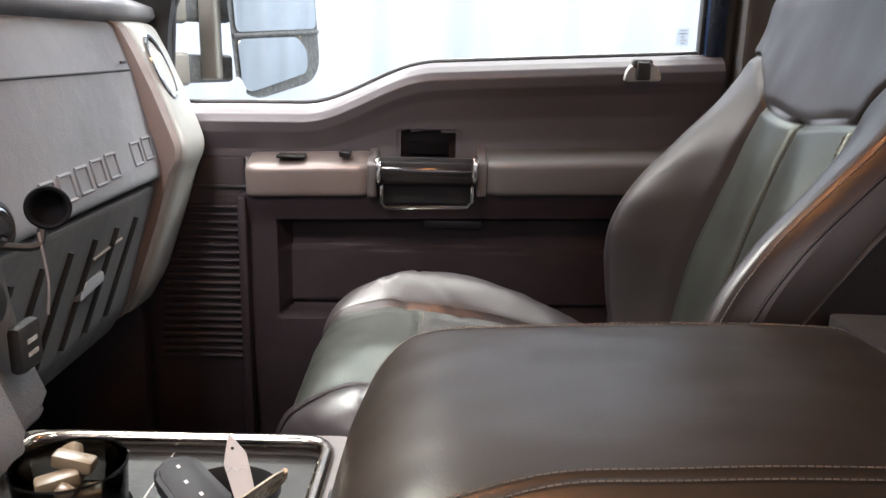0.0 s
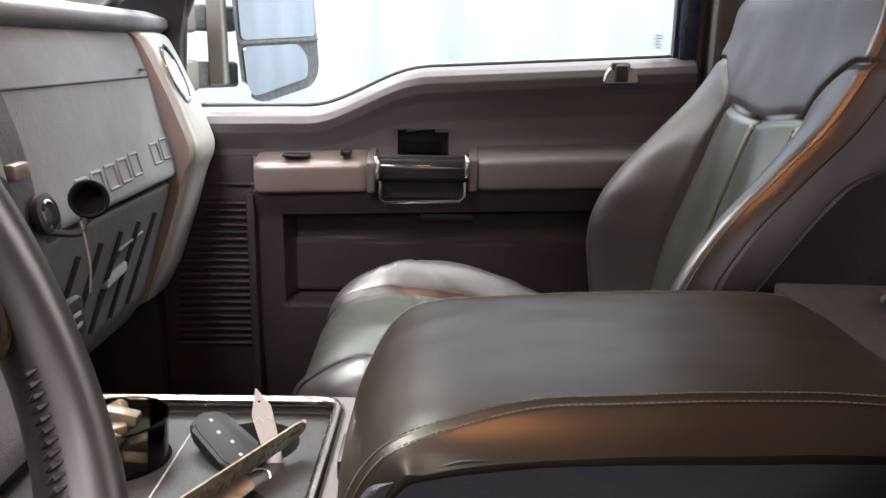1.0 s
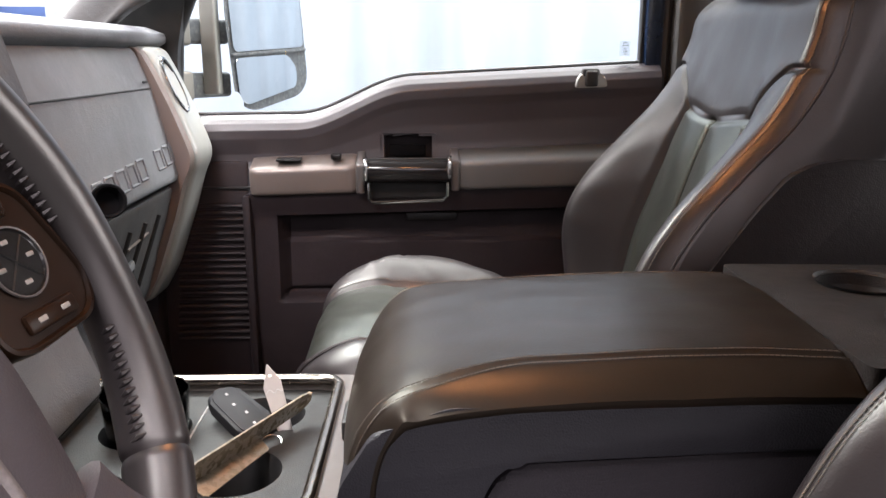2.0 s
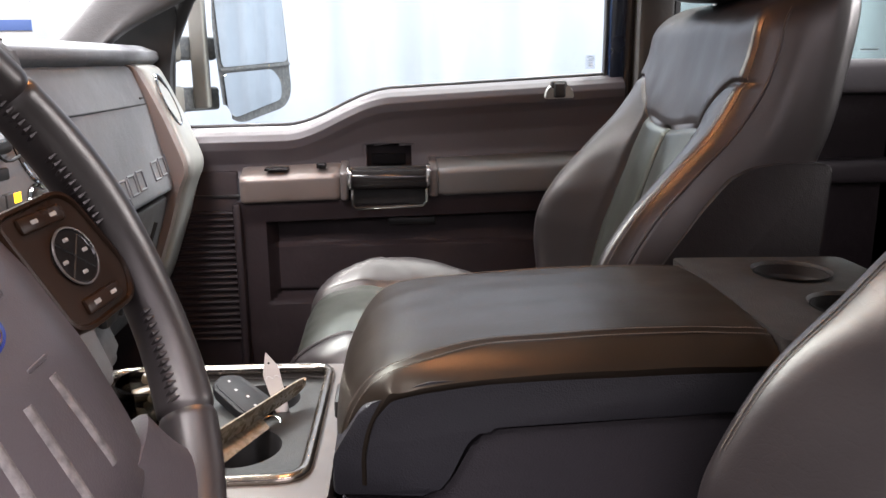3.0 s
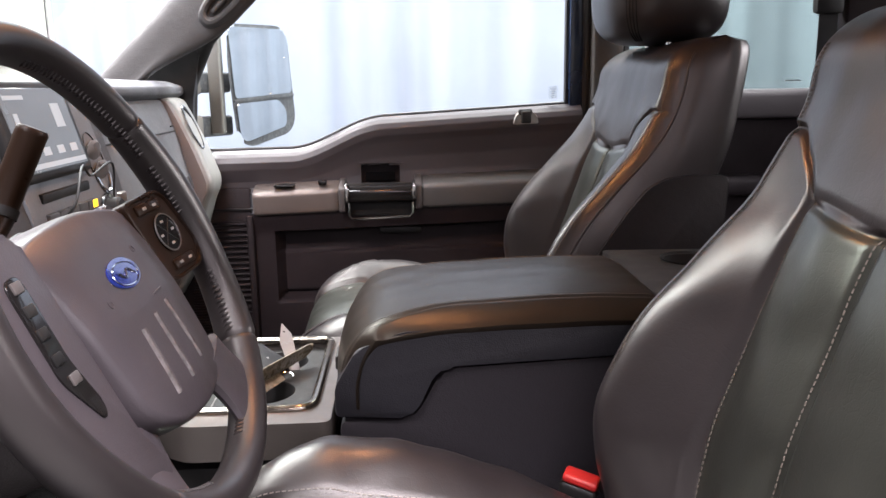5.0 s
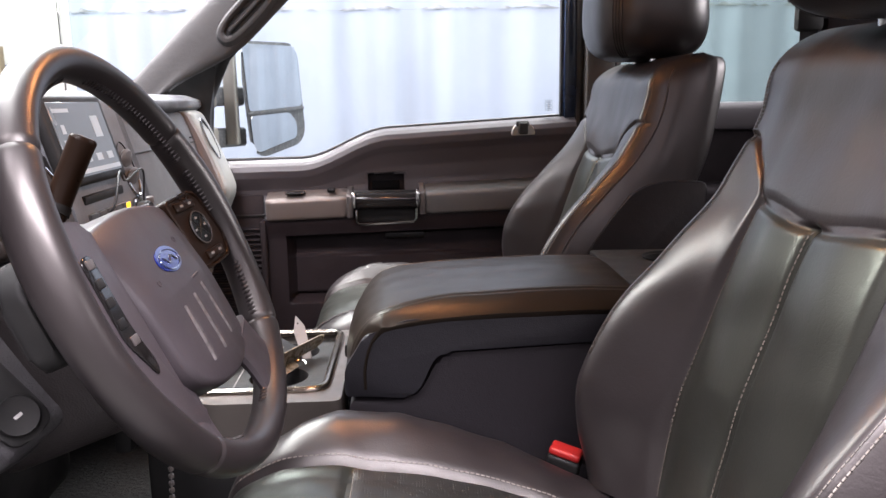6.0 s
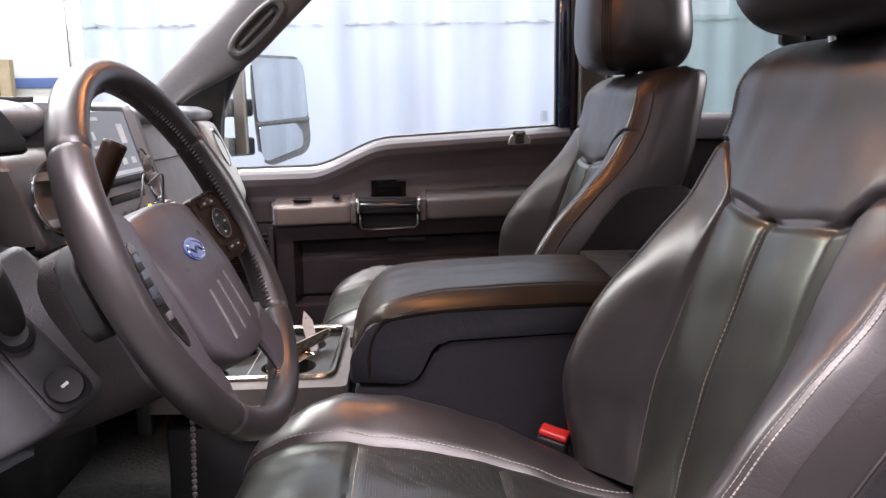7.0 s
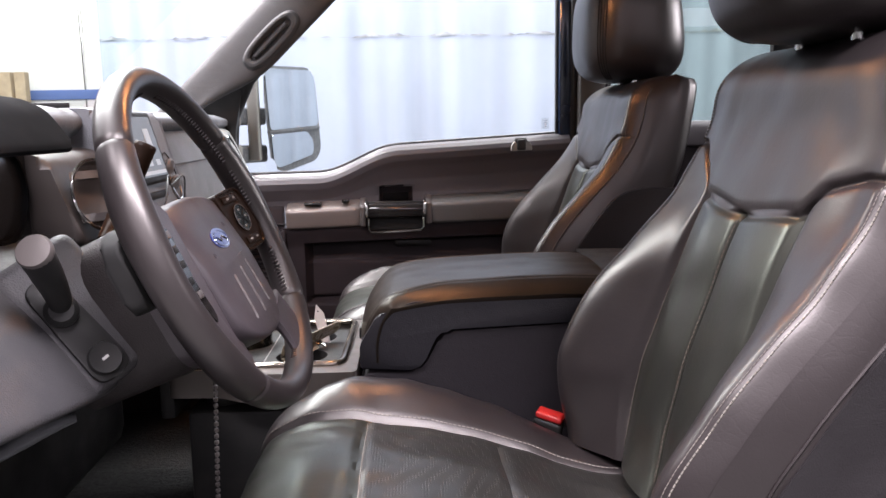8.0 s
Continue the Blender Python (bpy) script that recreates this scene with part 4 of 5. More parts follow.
def rim_at(a, q, extra=0.0):
    """A point of the rim: a is the angle on the wheel (0: top, clockwise), q the angle round the grip."""
    grip = 1 + 0.10 * math.exp(-((abs(math.degrees(a)) - 75) / 16) ** 2) + 0.08 * math.exp(-((abs(math.degrees(a)) - 125) / 14) ** 2)
    t = RIM_T * grip + extra
    seam = min(abs(abs(math.degrees(a)) - s) for s in (53, 127)) if a > 0 else min(abs(-math.degrees(a) - s) for s in (53, 141))
    t -= 0.0016 * math.exp(-(seam / 0.7) ** 2)
    rr = RIM_R + t * math.cos(q) * 0.92
    return Vector((rr * math.sin(a), rr * math.cos(a), t * 1.08 * math.sin(q)))


def rim_arc(a0, a1, n):
    rings = [[rim_at(radians(a0 + (a1 - a0) * i / n), 2 * math.pi * k / 20) for k in range(20)] for i in range(n + 1)]
    return loft(rings, True, False)


for a0, a1 in ((-53, 53), (53, 127), (127, 180), (-180, -141), (-141, -53)):
    wpart("rim_section", rim_arc(a0, a1, 90), LEATHER_RIM)
for s in (1, -1):
    for a0, a1 in ((8, 62), (66, 84), (104, 126), (140, 166)):
        rows = bmesh.new()
        n = int((a1 - a0) * 0.62)
        for k in range(n):
            a = radians(a0 + (a1 - a0) * k / n) * s
            p, q = rim_at(a, math.pi * 0.90, 0.0003), rim_at(a + 0.012 * s, math.pi * 1.04, 0.0003)
            mid = rim_at(a + 0.004 * s, math.pi * 0.97, 0.0008)
            tube([p, mid, q], [0.0007, 0.0019, 0.0007], 6, 0, 1, rows)
        wpart("stitching", rows, LEATHER_RIM, None, "dark lacing stitches")
# airbag cover
PADO = [(-0.080, 0.052), (0.0, 0.060), (0.080, 0.052), (0.096, 0.040), (0.091, 0.0), (0.087, -0.050), (0.080, -0.104), (0.045, -0.123), (0.0, -0.128), (-0.045, -0.123), (-0.080, -0.104), (-0.087, -0.050), (-0.091, 0.0), (-0.096, 0.040)]
po = [Vector((x, y, 0)) for x, y in rounded(PADO, 0.030, 6)]


def pad_h(x):
    return 0.014 * (1 - 0.5 * (x / 0.10) ** 2)


def rake(y):
    """The cover stands out more towards its foot."""
    return -0.19 * max(-0.03, min(0.06, y)) + 0.07 * max(0.0, min(0.08, -0.03 - y))


def pad_ring(scale, h):
    return [(p.x * scale, -0.03 + (p.y + 0.03) * scale, h + (pad_h(p.x * scale) + rake(-0.03 + (p.y + 0.03) * scale)) * (1 if h > -0.02 else 0)) for p in po]


rings = [pad_ring(1.0, h) for h in (-0.06, -0.026)] + [pad_ring(s, h) for s, h in ((0.995, -0.014), (0.985, -0.007), (0.965, -0.0025), (0.93, -0.0005), (0.6, 0.0), (0.4, 0.0), (0.2, 0.0), (0.02, 0.0))]
pad = wpart("airbag_cover", loft(rings), PAD, None, "grey moulded airbag cover", hub=True)


for x0, x1, y0, y1 in ((-0.029, -0.033, -0.044, -0.099), (0.002, 0.000, -0.040, -0.098), (0.033, 0.035, -0.036, -0.092)):
    g = bmesh.new()
    tube([(x0, y0, pad_h(x0) + rake(y0) - 0.0004), ((x0 + x1) / 2, (y0 + y1) / 2, pad_h((x0 + x1) / 2) + rake((y0 + y1) / 2) - 0.0004), (x1, y1, pad_h(x1) + rake(y1) - 0.0008)], 0.0042, 8, 8, 0.4, g)
    wpart("worn_groove", g, material("worn_groove_grey", (0.092, 0.084, 0.084), 0.8, vary=0.5, vary_size=160) if x0 == -0.029 else bpy.data.materials["worn_groove_grey"], pad, "pale worn groove", hub=True)
lg = lathe([(1.0, 0), (1.0, 0.003), (0.93, 0.0045), (0.9, 0.004)], pose(0, -0.002, pad_h(0) - 0.0044, -10.8) @ Matrix.Diagonal((0.029, 0.0150, 1, 1)), 40)
badge = wpart("badge", lg, CHROME, pad, "oval badge with a chrome rim", hub=True)
wpart("badge_field", lathe([(1.0, 0.003), (0.98, 0.0052), (0.6, 0.0058), (0.02, 0.006)], pose(0, -0.002, pad_h(0) - 0.0042, -10.8) @ Matrix.Diagonal((0.0270, 0.0134, 1, 1)), 40), LOGO_BLUE, badge, "blue enamel field", hub=True)
sw = bmesh.new()
BT = pose(0, -0.002, pad_h(0) + 0.0016, -10.8)
tube([BT @ Vector((0.0215 * math.cos(q), 0.0098 * math.sin(q), 0)) for q in (2 * math.pi * k / 36 for k in range(36))], 0.0006, 5, 0, 1, sw, True)
tube([BT @ Vector((x, 0.0028 * math.sin(x * 330), 0.0004)) for x in np.linspace(-0.014, 0.014, 24)], 0.0011, 6, 0, 1, sw)
wpart("badge_mark", sw, CHROME, badge, "silver mark", hub=True)
wpart("moulded_mark", rbox((-0.010, -0.0012, -0.0006), (0.010, 0.0012, 0.0009), 0.0004, 1, pose(0.028, -0.027, pad_h(0.028) + rake(-0.027), 0, 0, 4)), PAD, pad, hub=True)
for x, y in ((0.044, 0.012), (-0.046, -0.016)):
    wpart("dimple", lathe([(0.0034, -0.001), (0.0034, 0.0006), (0.0026, 0.0006), (0.0024, -0.0004), (0.0003, -0.0004)], pose(x, y, pad_h(x) + rake(y), -10.8 if y > -0.03 else 4), 14), PAD, pad, hub=True)
# spokes with switches
for s in (1, -1):
    if s > 0:
        # the switch pod rises from the cover towards the rim
        PT = pose(0.133, 0.006, -0.006, 0, -9, 0)
        sp = wpart("side_spoke", rbox((-0.040, -0.026, -0.026), (0.050, 0.030, -0.006), 0.006, 2, PT), BLACK, None, "black side spoke")
        podm = rounded([(-0.046, 0.043), (0.018, 0.046), (0.030, 0.036), (0.047, -0.018), (0.036, -0.038), (-0.018, -0.040), (-0.032, -0.034)], 0.010, 5)

        def pod_ring(k, h):
            return [(x * k, 0.002 + (y - 0.002) * k, h) for x, y in podm]

        for nm, bm, mt, tx in (("switch_frame", loft([pod_ring(1.0, -0.012), pod_ring(1.0, 0.0), pod_ring(0.98, 0.0025), pod_ring(0.93, 0.0030), pod_ring(0.90, 0.0012), pod_ring(0.90, -0.004)], True, False), AMBER_BROWN, "dark brown switch frame"),
                               ("switch_plate", loft([pod_ring(0.905, -0.004), pod_ring(0.895, 0.0008), pod_ring(0.5, 0.0012), pod_ring(0.05, 0.0012)]), AMBER_BROWN, "brown-black switch plate")):
            bmesh.ops.transform(bm, matrix=PT, verts=bm.verts)
            pod = wpart(nm, bm, mt, sp, tx)
        wpart("pad_ring", lathe([(0.0185, 0.0005), (0.0185, 0.0030), (0.0172, 0.0036), (0.0165, 0.0026), (0.003, 0.0024)], PT @ pose(0.002, 0.004, 0), 32), BLACK_GLOSS, pod, "round rocker pad")
        wpart("pad_edge", tube([PT @ Vector((0.002 + 0.0182 * math.cos(q), 0.004 + 0.0182 * math.sin(q), 0.0032)) for q in (2 * math.pi * k / 32 for k in range(32))], 0.0008, 5, 0, 1, None, True), SILVER_DARK, pod)
        for k in range(4):
            a = k * math.pi / 2 + 0.1
            wpart("key_mark", rbox((-0.0026, -0.0012, 0.0022), (0.0026, 0.0012, 0.0030), 0.0004, 1, PT @ pose(0.002 + 0.011 * math.cos(a), 0.004 + 0.011 * math.sin(a), 0)), MARK_DIM, pod)
        for q in (0.8, 2.37):
            wpart("pad_split", tube([PT @ Vector((0.002 + e * 0.016 * math.cos(q), 0.004 + e * 0.016 * math.sin(q), 0.0026)) for e in (-1, 1)], 0.0006, 4), BLACK, pod)
        for x, y, w in ((-0.008, 0.032, 0.021), (0.006, -0.026, 0.019)):
            wpart("rocker", rbox((-w, -0.0052, 0.0), (w, 0.0052, 0.0040), 0.002, 2, PT @ pose(x, y, 0)), AMBER_BROWN, pod)
            for dx in (-0.009, 0.009):
                wpart("key_mark", rbox((-0.0032, -0.0014, 0.0038), (0.0032, 0.0014, 0.0046), 0.0004, 1, PT @ pose(x + dx, y, 0)), MARK_DIM, pod)
    else:
        sp = wpart("side_spoke", prism(rounded([(-0.095, 0.046), (-0.150, 0.050), (-0.178, 0.030), (-0.178, -0.030), (-0.152, -0.036), (-0.10, -0.030)], 0.012), -0.05, -0.030, "z", 0.005, 3), BLACK, None, "black side spoke")
    edge = prism(rounded([(s * 0.098, 0.058), (s * 0.122, 0.048), (s * 0.126, 0.0), (s * 0.105, -0.085), (s * 0.082, -0.128), (s * 0.060, -0.118), (s * 0.085, -0.075), (s * 0.105, 0.0)], 0.008, 4), -0.034, -0.018, "z", 0.004, 3)
    if s < 0:
        edge = prism(rounded([(-0.098, 0.056), (-0.156, 0.064), (-0.172, 0.035), (-0.173, -0.045), (-0.152, -0.10), (-0.112, -0.150), (-0.060, -0.137), (-0.083, -0.10), (-0.0905, -0.02)], 0.010, 4), -0.026, -0.004, "z", 0.005, 3)
        well = wpart("switch_well", prism(rounded([(-0.118, 0.032), (-0.138, 0.030), (-0.136, -0.040), (-0.112, -0.078), (-0.104, -0.070), (-0.116, -0.03)], 0.008, 4), -0.010, -0.0028, "z", 0.001), BLACK_GLOSS, None, "dark switch well")
        for y in (0.024, 0.008, -0.008, -0.026, -0.042):
            wpart("key", rbox((-0.1330 + 0.006 * (y < -0.03), y - 0.004, -0.0032), (-0.1215 + 0.006 * (y < -0.03), y + 0.004, -0.0012), 0.001), SILVER_DARK if y in (0.024, -0.042) else BLACK, well)
    wpart("cover_edge", edge, PAD, None, "grey plate beside the airbag cover", hub=s > 0)
    # lower spoke: a grey twisted web from the cover to the rim
    rings = []
    for i in range(13):
        f = i / 12
        c0 = Vector((s * 0.072, -0.100, -0.002 if s > 0 else -0.020)).lerp(Vector((s * 0.101, -0.156, 0.002 if s > 0 else -0.006)), f)
        half = 0.034 - 0.006 * math.sin(f * math.pi) + 0.008 * f
        ax = Vector((s * 0.92, 0.30, 0)).normalized()
        th = 0.010 - 0.003 * f
        rings.append([tuple(c0 + ax * (half * math.cos(q)) + Vector((0, 0, 1)) * (th * math.copysign(abs(math.sin(q)) ** 0.6, math.sin(q)))) for q in (2 * math.pi * k / 18 for k in range(18))])
    wpart("lower_spoke", loft(rings), PAD, None, "grey lower spoke")
# column shroud behind the wheel
rings = []
for h, wx, wy, oy in ((-0.040, 0.070, 0.075, -0.03), (-0.06, 0.074, 0.086, -0.032), (-0.09, 0.073, 0.090, -0.034), (-0.15, 0.068, 0.088, -0.034), (-0.20, 0.066, 0.086, -0.034)):
    rings.append([(wx * math.copysign(abs(math.cos(q)) ** 0.55, math.cos(q)), oy + wy * math.copysign(abs(math.sin(q)) ** 0.55, math.sin(q)), h) for q in (2 * math.pi * k / 36 for k in range(36))])
shroud = wpart("column_shroud", loft(rings), SHROUD, None, "dark grey column shroud")
wpart("hub", lathe([(0.05, -0.075), (0.06, -0.055), (0.05, -0.035)], None, 24), BLACK)
st = part("turn_stalk", tube([SW @ Vector((-0.022, 0, 0.002)), (-0.352, -0.545, 0.712), (-0.349, -0.570, 0.738), (-0.348, -0.592, 0.762)], [0.010, 0.0125, 0.0150, 0.0165], 16, 14), BLACK, wheel, "black turn stalk")
part("stalk_cap", lathe([(0.0165, -0.006), (0.0172, 0.0), (0.0158, 0.003), (0.008, 0.0042)], Matrix.Translation((-0.348, -0.594, 0.7635)) @ Vector((0, -0.86, 0.5)).to_track_quat("Z", "Y").to_matrix().to_4x4(), 24), SILVER_DARK, st, "grey end cap")
part("stalk_boot", lathe([(0.017, 0), (0.017, 0.012), (0.012, 0.018)], SW @ pose(-0.022, 0, 0.001) @ Vector((0, -0.2, 1.0)).to_track_quat("Z", "Y").to_matrix().to_4x4(), 20), BLACK, st)
gs = part("gear_lever", tube([(-0.385, -0.33, 0.735), (-0.380, -0.285, 0.765), (-0.368, -0.265, 0.805), (-0.350, -0.254, 0.85)], [0.009, 0.0135, 0.0145, 0.0150], 16, 16), AMBER_BROWN, wheel, "dark brown gear lever")
part("lever_cap", lathe([(0.0150, -0.004), (0.0152, 0.0), (0.0135, 0.003), (0.006, 0.0042)], Matrix.Translation((-0.3494, -0.2535, 0.8514)) @ Vector((0.36, 0.22, 0.90)).to_track_quat("Z", "Y").to_matrix().to_4x4(), 20), AMBER_BROWN, gs)
part("lever_collar", tube([(-0.3775, -0.279, 0.774), (-0.3750, -0.275, 0.782)], 0.0155, 16), BLACK, gs)

# ---- seats ----
Z_LOW, Z_TOP = 0.42, 0.962


half_width = smooth_table([0.40, 0.52, 0.62, 0.80, 0.90, 0.97], [0.232, 0.248, 0.250, 0.236, 0.228, 0.215])


back_line = smooth_table([0.42, 0.55, 0.70, 0.79, 0.88, 0.97], [0.290, 0.315, 0.362, 0.396, 0.416, 0.432])


bolster = smooth_table([0.42, 0.49, 0.557, 0.617, 0.668, 0.73, 0.79, 0.87, 0.97], [0.055, 0.080, 0.098, 0.100, 0.086, 0.056, 0.026, 0.001, 0.0])


def panel_edge(v, worn=False):
    """Height at which the upper panel of the backrest ends."""
    a = abs(v)
    return 0.766 + 0.010 * ease(0.0, 0.5, a) + 0.030 * ease(0.48, 0.64, a) + (0.012 if worn and v < 0 else 0.036) * ease(0.58, 0.85, a)


def roll_top(z, sharp=2.4):
    f = max(0.0, (z - 0.90) / (Z_TOP - 0.90))
    return math.sqrt(max(0.0, 1 - f ** sharp))


# how far the entry-side bolster of the driver seat is worn back
crush = smooth_table([0.42, 0.50, 0.552, 0.608, 0.668, 0.726, 0.797, 0.88, 0.97], [0.0, 0.0, 0.009, 0.030, 0.042, 0.045, 0.030, 0.004, 0.0])


def back_front(u, w, seed=0.0, worn=False):
    v, z = 2 * u - 1, Z_LOW + (Z_TOP - Z_LOW) * w
    a = abs(v)
    hw = half_width(z)
    x = back_line(z) - bolster(z) * ease(0.46, 0.88, a)
    if worn:
        x += crush(z) * ease(0.45, 0.85, a) * (1.0 if v < 0 else 0.6) + 0.012 * ease(0.79, 0.88, z)
    x += 0.040 * max(0.0, (a - 0.90) / 0.10) ** 2
    # seams pressed in between the panels
    deep = 0.0
    edge = panel_edge(v, worn)
    if z < edge + 0.02:
        below = 1 - ease(edge, edge + 0.008, z)
        deep += 0.0075 * math.exp(-(((a - 0.53) * hw) / 0.006) ** 2) * below
        deep += 0.0050 * math.exp(-((a * hw) / 0.006) ** 2) * below
        deep -= 0.0085 * math.sin(min(1, max(0, a / 0.53)) * math.pi) * below * (a < 0.53)
    deep += 0.0055 * math.exp(-((z - edge) / 0.0045) ** 2) * (1 - ease(0.92, 1.0, a))
    x -= 0.0035 * ease(0, 0.02, z - edge) * (1 - ease(0.02, 0.15, z - edge)) * (1 - ease(0.55, 0.98, a))
    bumpy = 0.0050 * noise.noise((v * 2.2 + seed, z * 9, seed)) + 0.0026 * noise.noise((v * 5 + seed, z * 20, 3 + seed))
    x += deep + bumpy * (0.55 + 0.45 * ease(0.4, 0.7, a))
    mid = back_line(z) + 0.085
    k = roll_top(z)
    return (mid + (x - mid) * k, v * hw * (1 - 0.05 * (1 - k)), z)


def back_rear(u, w, worn=False):
    v, z = 2 * u - 1, Z_LOW + (Z_TOP - Z_LOW) * w
    hw = half_width(z)
    a = abs(v)
    depth = 0.130 - 0.01 * ease(0.80, 0.42, z)
    front = back_line(z) - bolster(z) + 0.036 + (crush(z) * (1.0 if v < 0 else 0.6) + 0.012 * ease(0.79, 0.88, z) if worn else 0.0)
    rear = back_line(z) + depth
    # from one front edge round the back to the other
    if a > 0.5:
        f = (a - 0.5) / 0.5
        x = rear + (front - rear) * f - 0.006 * math.sin(f * math.pi)
        x = rear - 0.02 + (x - rear + 0.02) if f > 0.12 else rear - 0.03 * (f / 0.12) ** 2 * 0.6
        y = hw * (1.0 if f > 0.12 else 0.94 + 0.06 * math.sqrt(f / 0.12)) + 0.008 * math.sin(f * math.pi) + 0.0020 * noise.noise((x * 16, v * 3, z * 10)) * math.sin(f * math.pi)
    else:
        x = rear + 0.012 * (1 - (a / 0.5) ** 2)
        y = hw * 0.94 * a / 0.5
    mid = back_line(z) + 0.085
    k = roll_top(z, 2.4 if x < mid else 7.0)
    return (mid + (x - mid) * k, math.copysign(y, v) * (1 - 0.05 * (1 - k)), z)


CUSH = [(-0.130, 0.345), (-0.168, 0.37), (-0.192, 0.405), (-0.188, 0.442), (-0.160, 0.466), (-0.10, 0.478), (-0.03, 0.472), (0.05, 0.460), (0.14, 0.440), (0.24, 0.412), (0.34, 0.400)]
CUSH_LINE = spline([(x, 0, z) for x, z in CUSH], 120)


def cushion_at(u, w, seed=0.0, creased=0.0):
    v = 2 * u - 1
    a = abs(v)
    p = CUSH_LINE[min(120, round(w * 120))]
    x, z = p.x, p.z
    hw = 0.262 - 0.03 * ease(0.1, 0.34, x)
    hi = mapped([-0.2, -0.13, 0.0, 0.13, 0.25, 0.34], [0.016, 0.040, 0.046, 0.030, 0.012, 0.004], x) * ease(0.345, 0.46, z)
    z += hi * ease(0.45, 0.78, a)
    x -= 0.012 * ease(0.45, 0.8, a) * (1 - ease(-0.18, -0.12, x))
    z -= 0.075 * max(0.0, (a - 0.84) / 0.16) ** 2.2
    x += 0.10 * max(0.0, (a - 0.55) / 0.45) ** 2 * (1 - ease(-0.17, -0.02, x))
    deep = 0.006 * math.exp(-(((a - 0.55) * hw) / 0.0055) ** 2) * ease(0.06, 0.2, w)
    if a < 0.55:
        for s in (-0.052, 0.125):
            deep += 0.005 * math.exp(-((p.x - s) / 0.005) ** 2) * (w > 0.3)
    elif creased:
        # cross seams and sitting creases of the bolsters
        for s in (-0.118, -0.045):
            deep += creased * 0.0024 * math.exp(-((p.x + 0.25 * (a - 0.75) - s) / 0.0065) ** 2) * (w > 0.3)
        deep += creased * 0.0012 * (1 - abs(noise.noise((p.x * 26 + seed, v * 3.0, 4.0)))) ** 6 * ease(0.55, 0.7, a) * (w > 0.25)
    deep += 0.006 * math.exp(-((w - 0.165) / 0.014) ** 2)
    deep += 0.005 * math.exp(-((w - 0.07) / 0.012) ** 2)
    z += 0.014 * max(0.0, 1 - (a / 0.55) ** 2) * ease(0.345, 0.46, p.z) * (1 - ease(0.1, 0.3, p.x))
    wr = 0.0042 * noise.noise((v * 3 + seed, x * 9, seed)) + 0.0022 * noise.noise((v * 7, x * 26 + seed, 1 + seed))
    return (x + deep * 0.4 * (w < 0.3), v * hw, z - deep + wr)


def headrest_at(u, w):
    q, p = u * 2 * math.pi, (w - 0.5) * math.pi

    def power(s, e):
        return math.copysign(abs(s) ** e, s)

    c = power(math.cos(p), 0.55)
    x = 0.470 + 0.108 * c * power(math.cos(q), 0.72)
    y = 0.138 * c * power(math.sin(q), 0.62)
    z = 1.074 + 0.118 * power(math.sin(p), 0.62)
    x += 0.10 * (z - 1.076) * (-1 if x > 0.472 else 0.35)
    return (x, y, z)


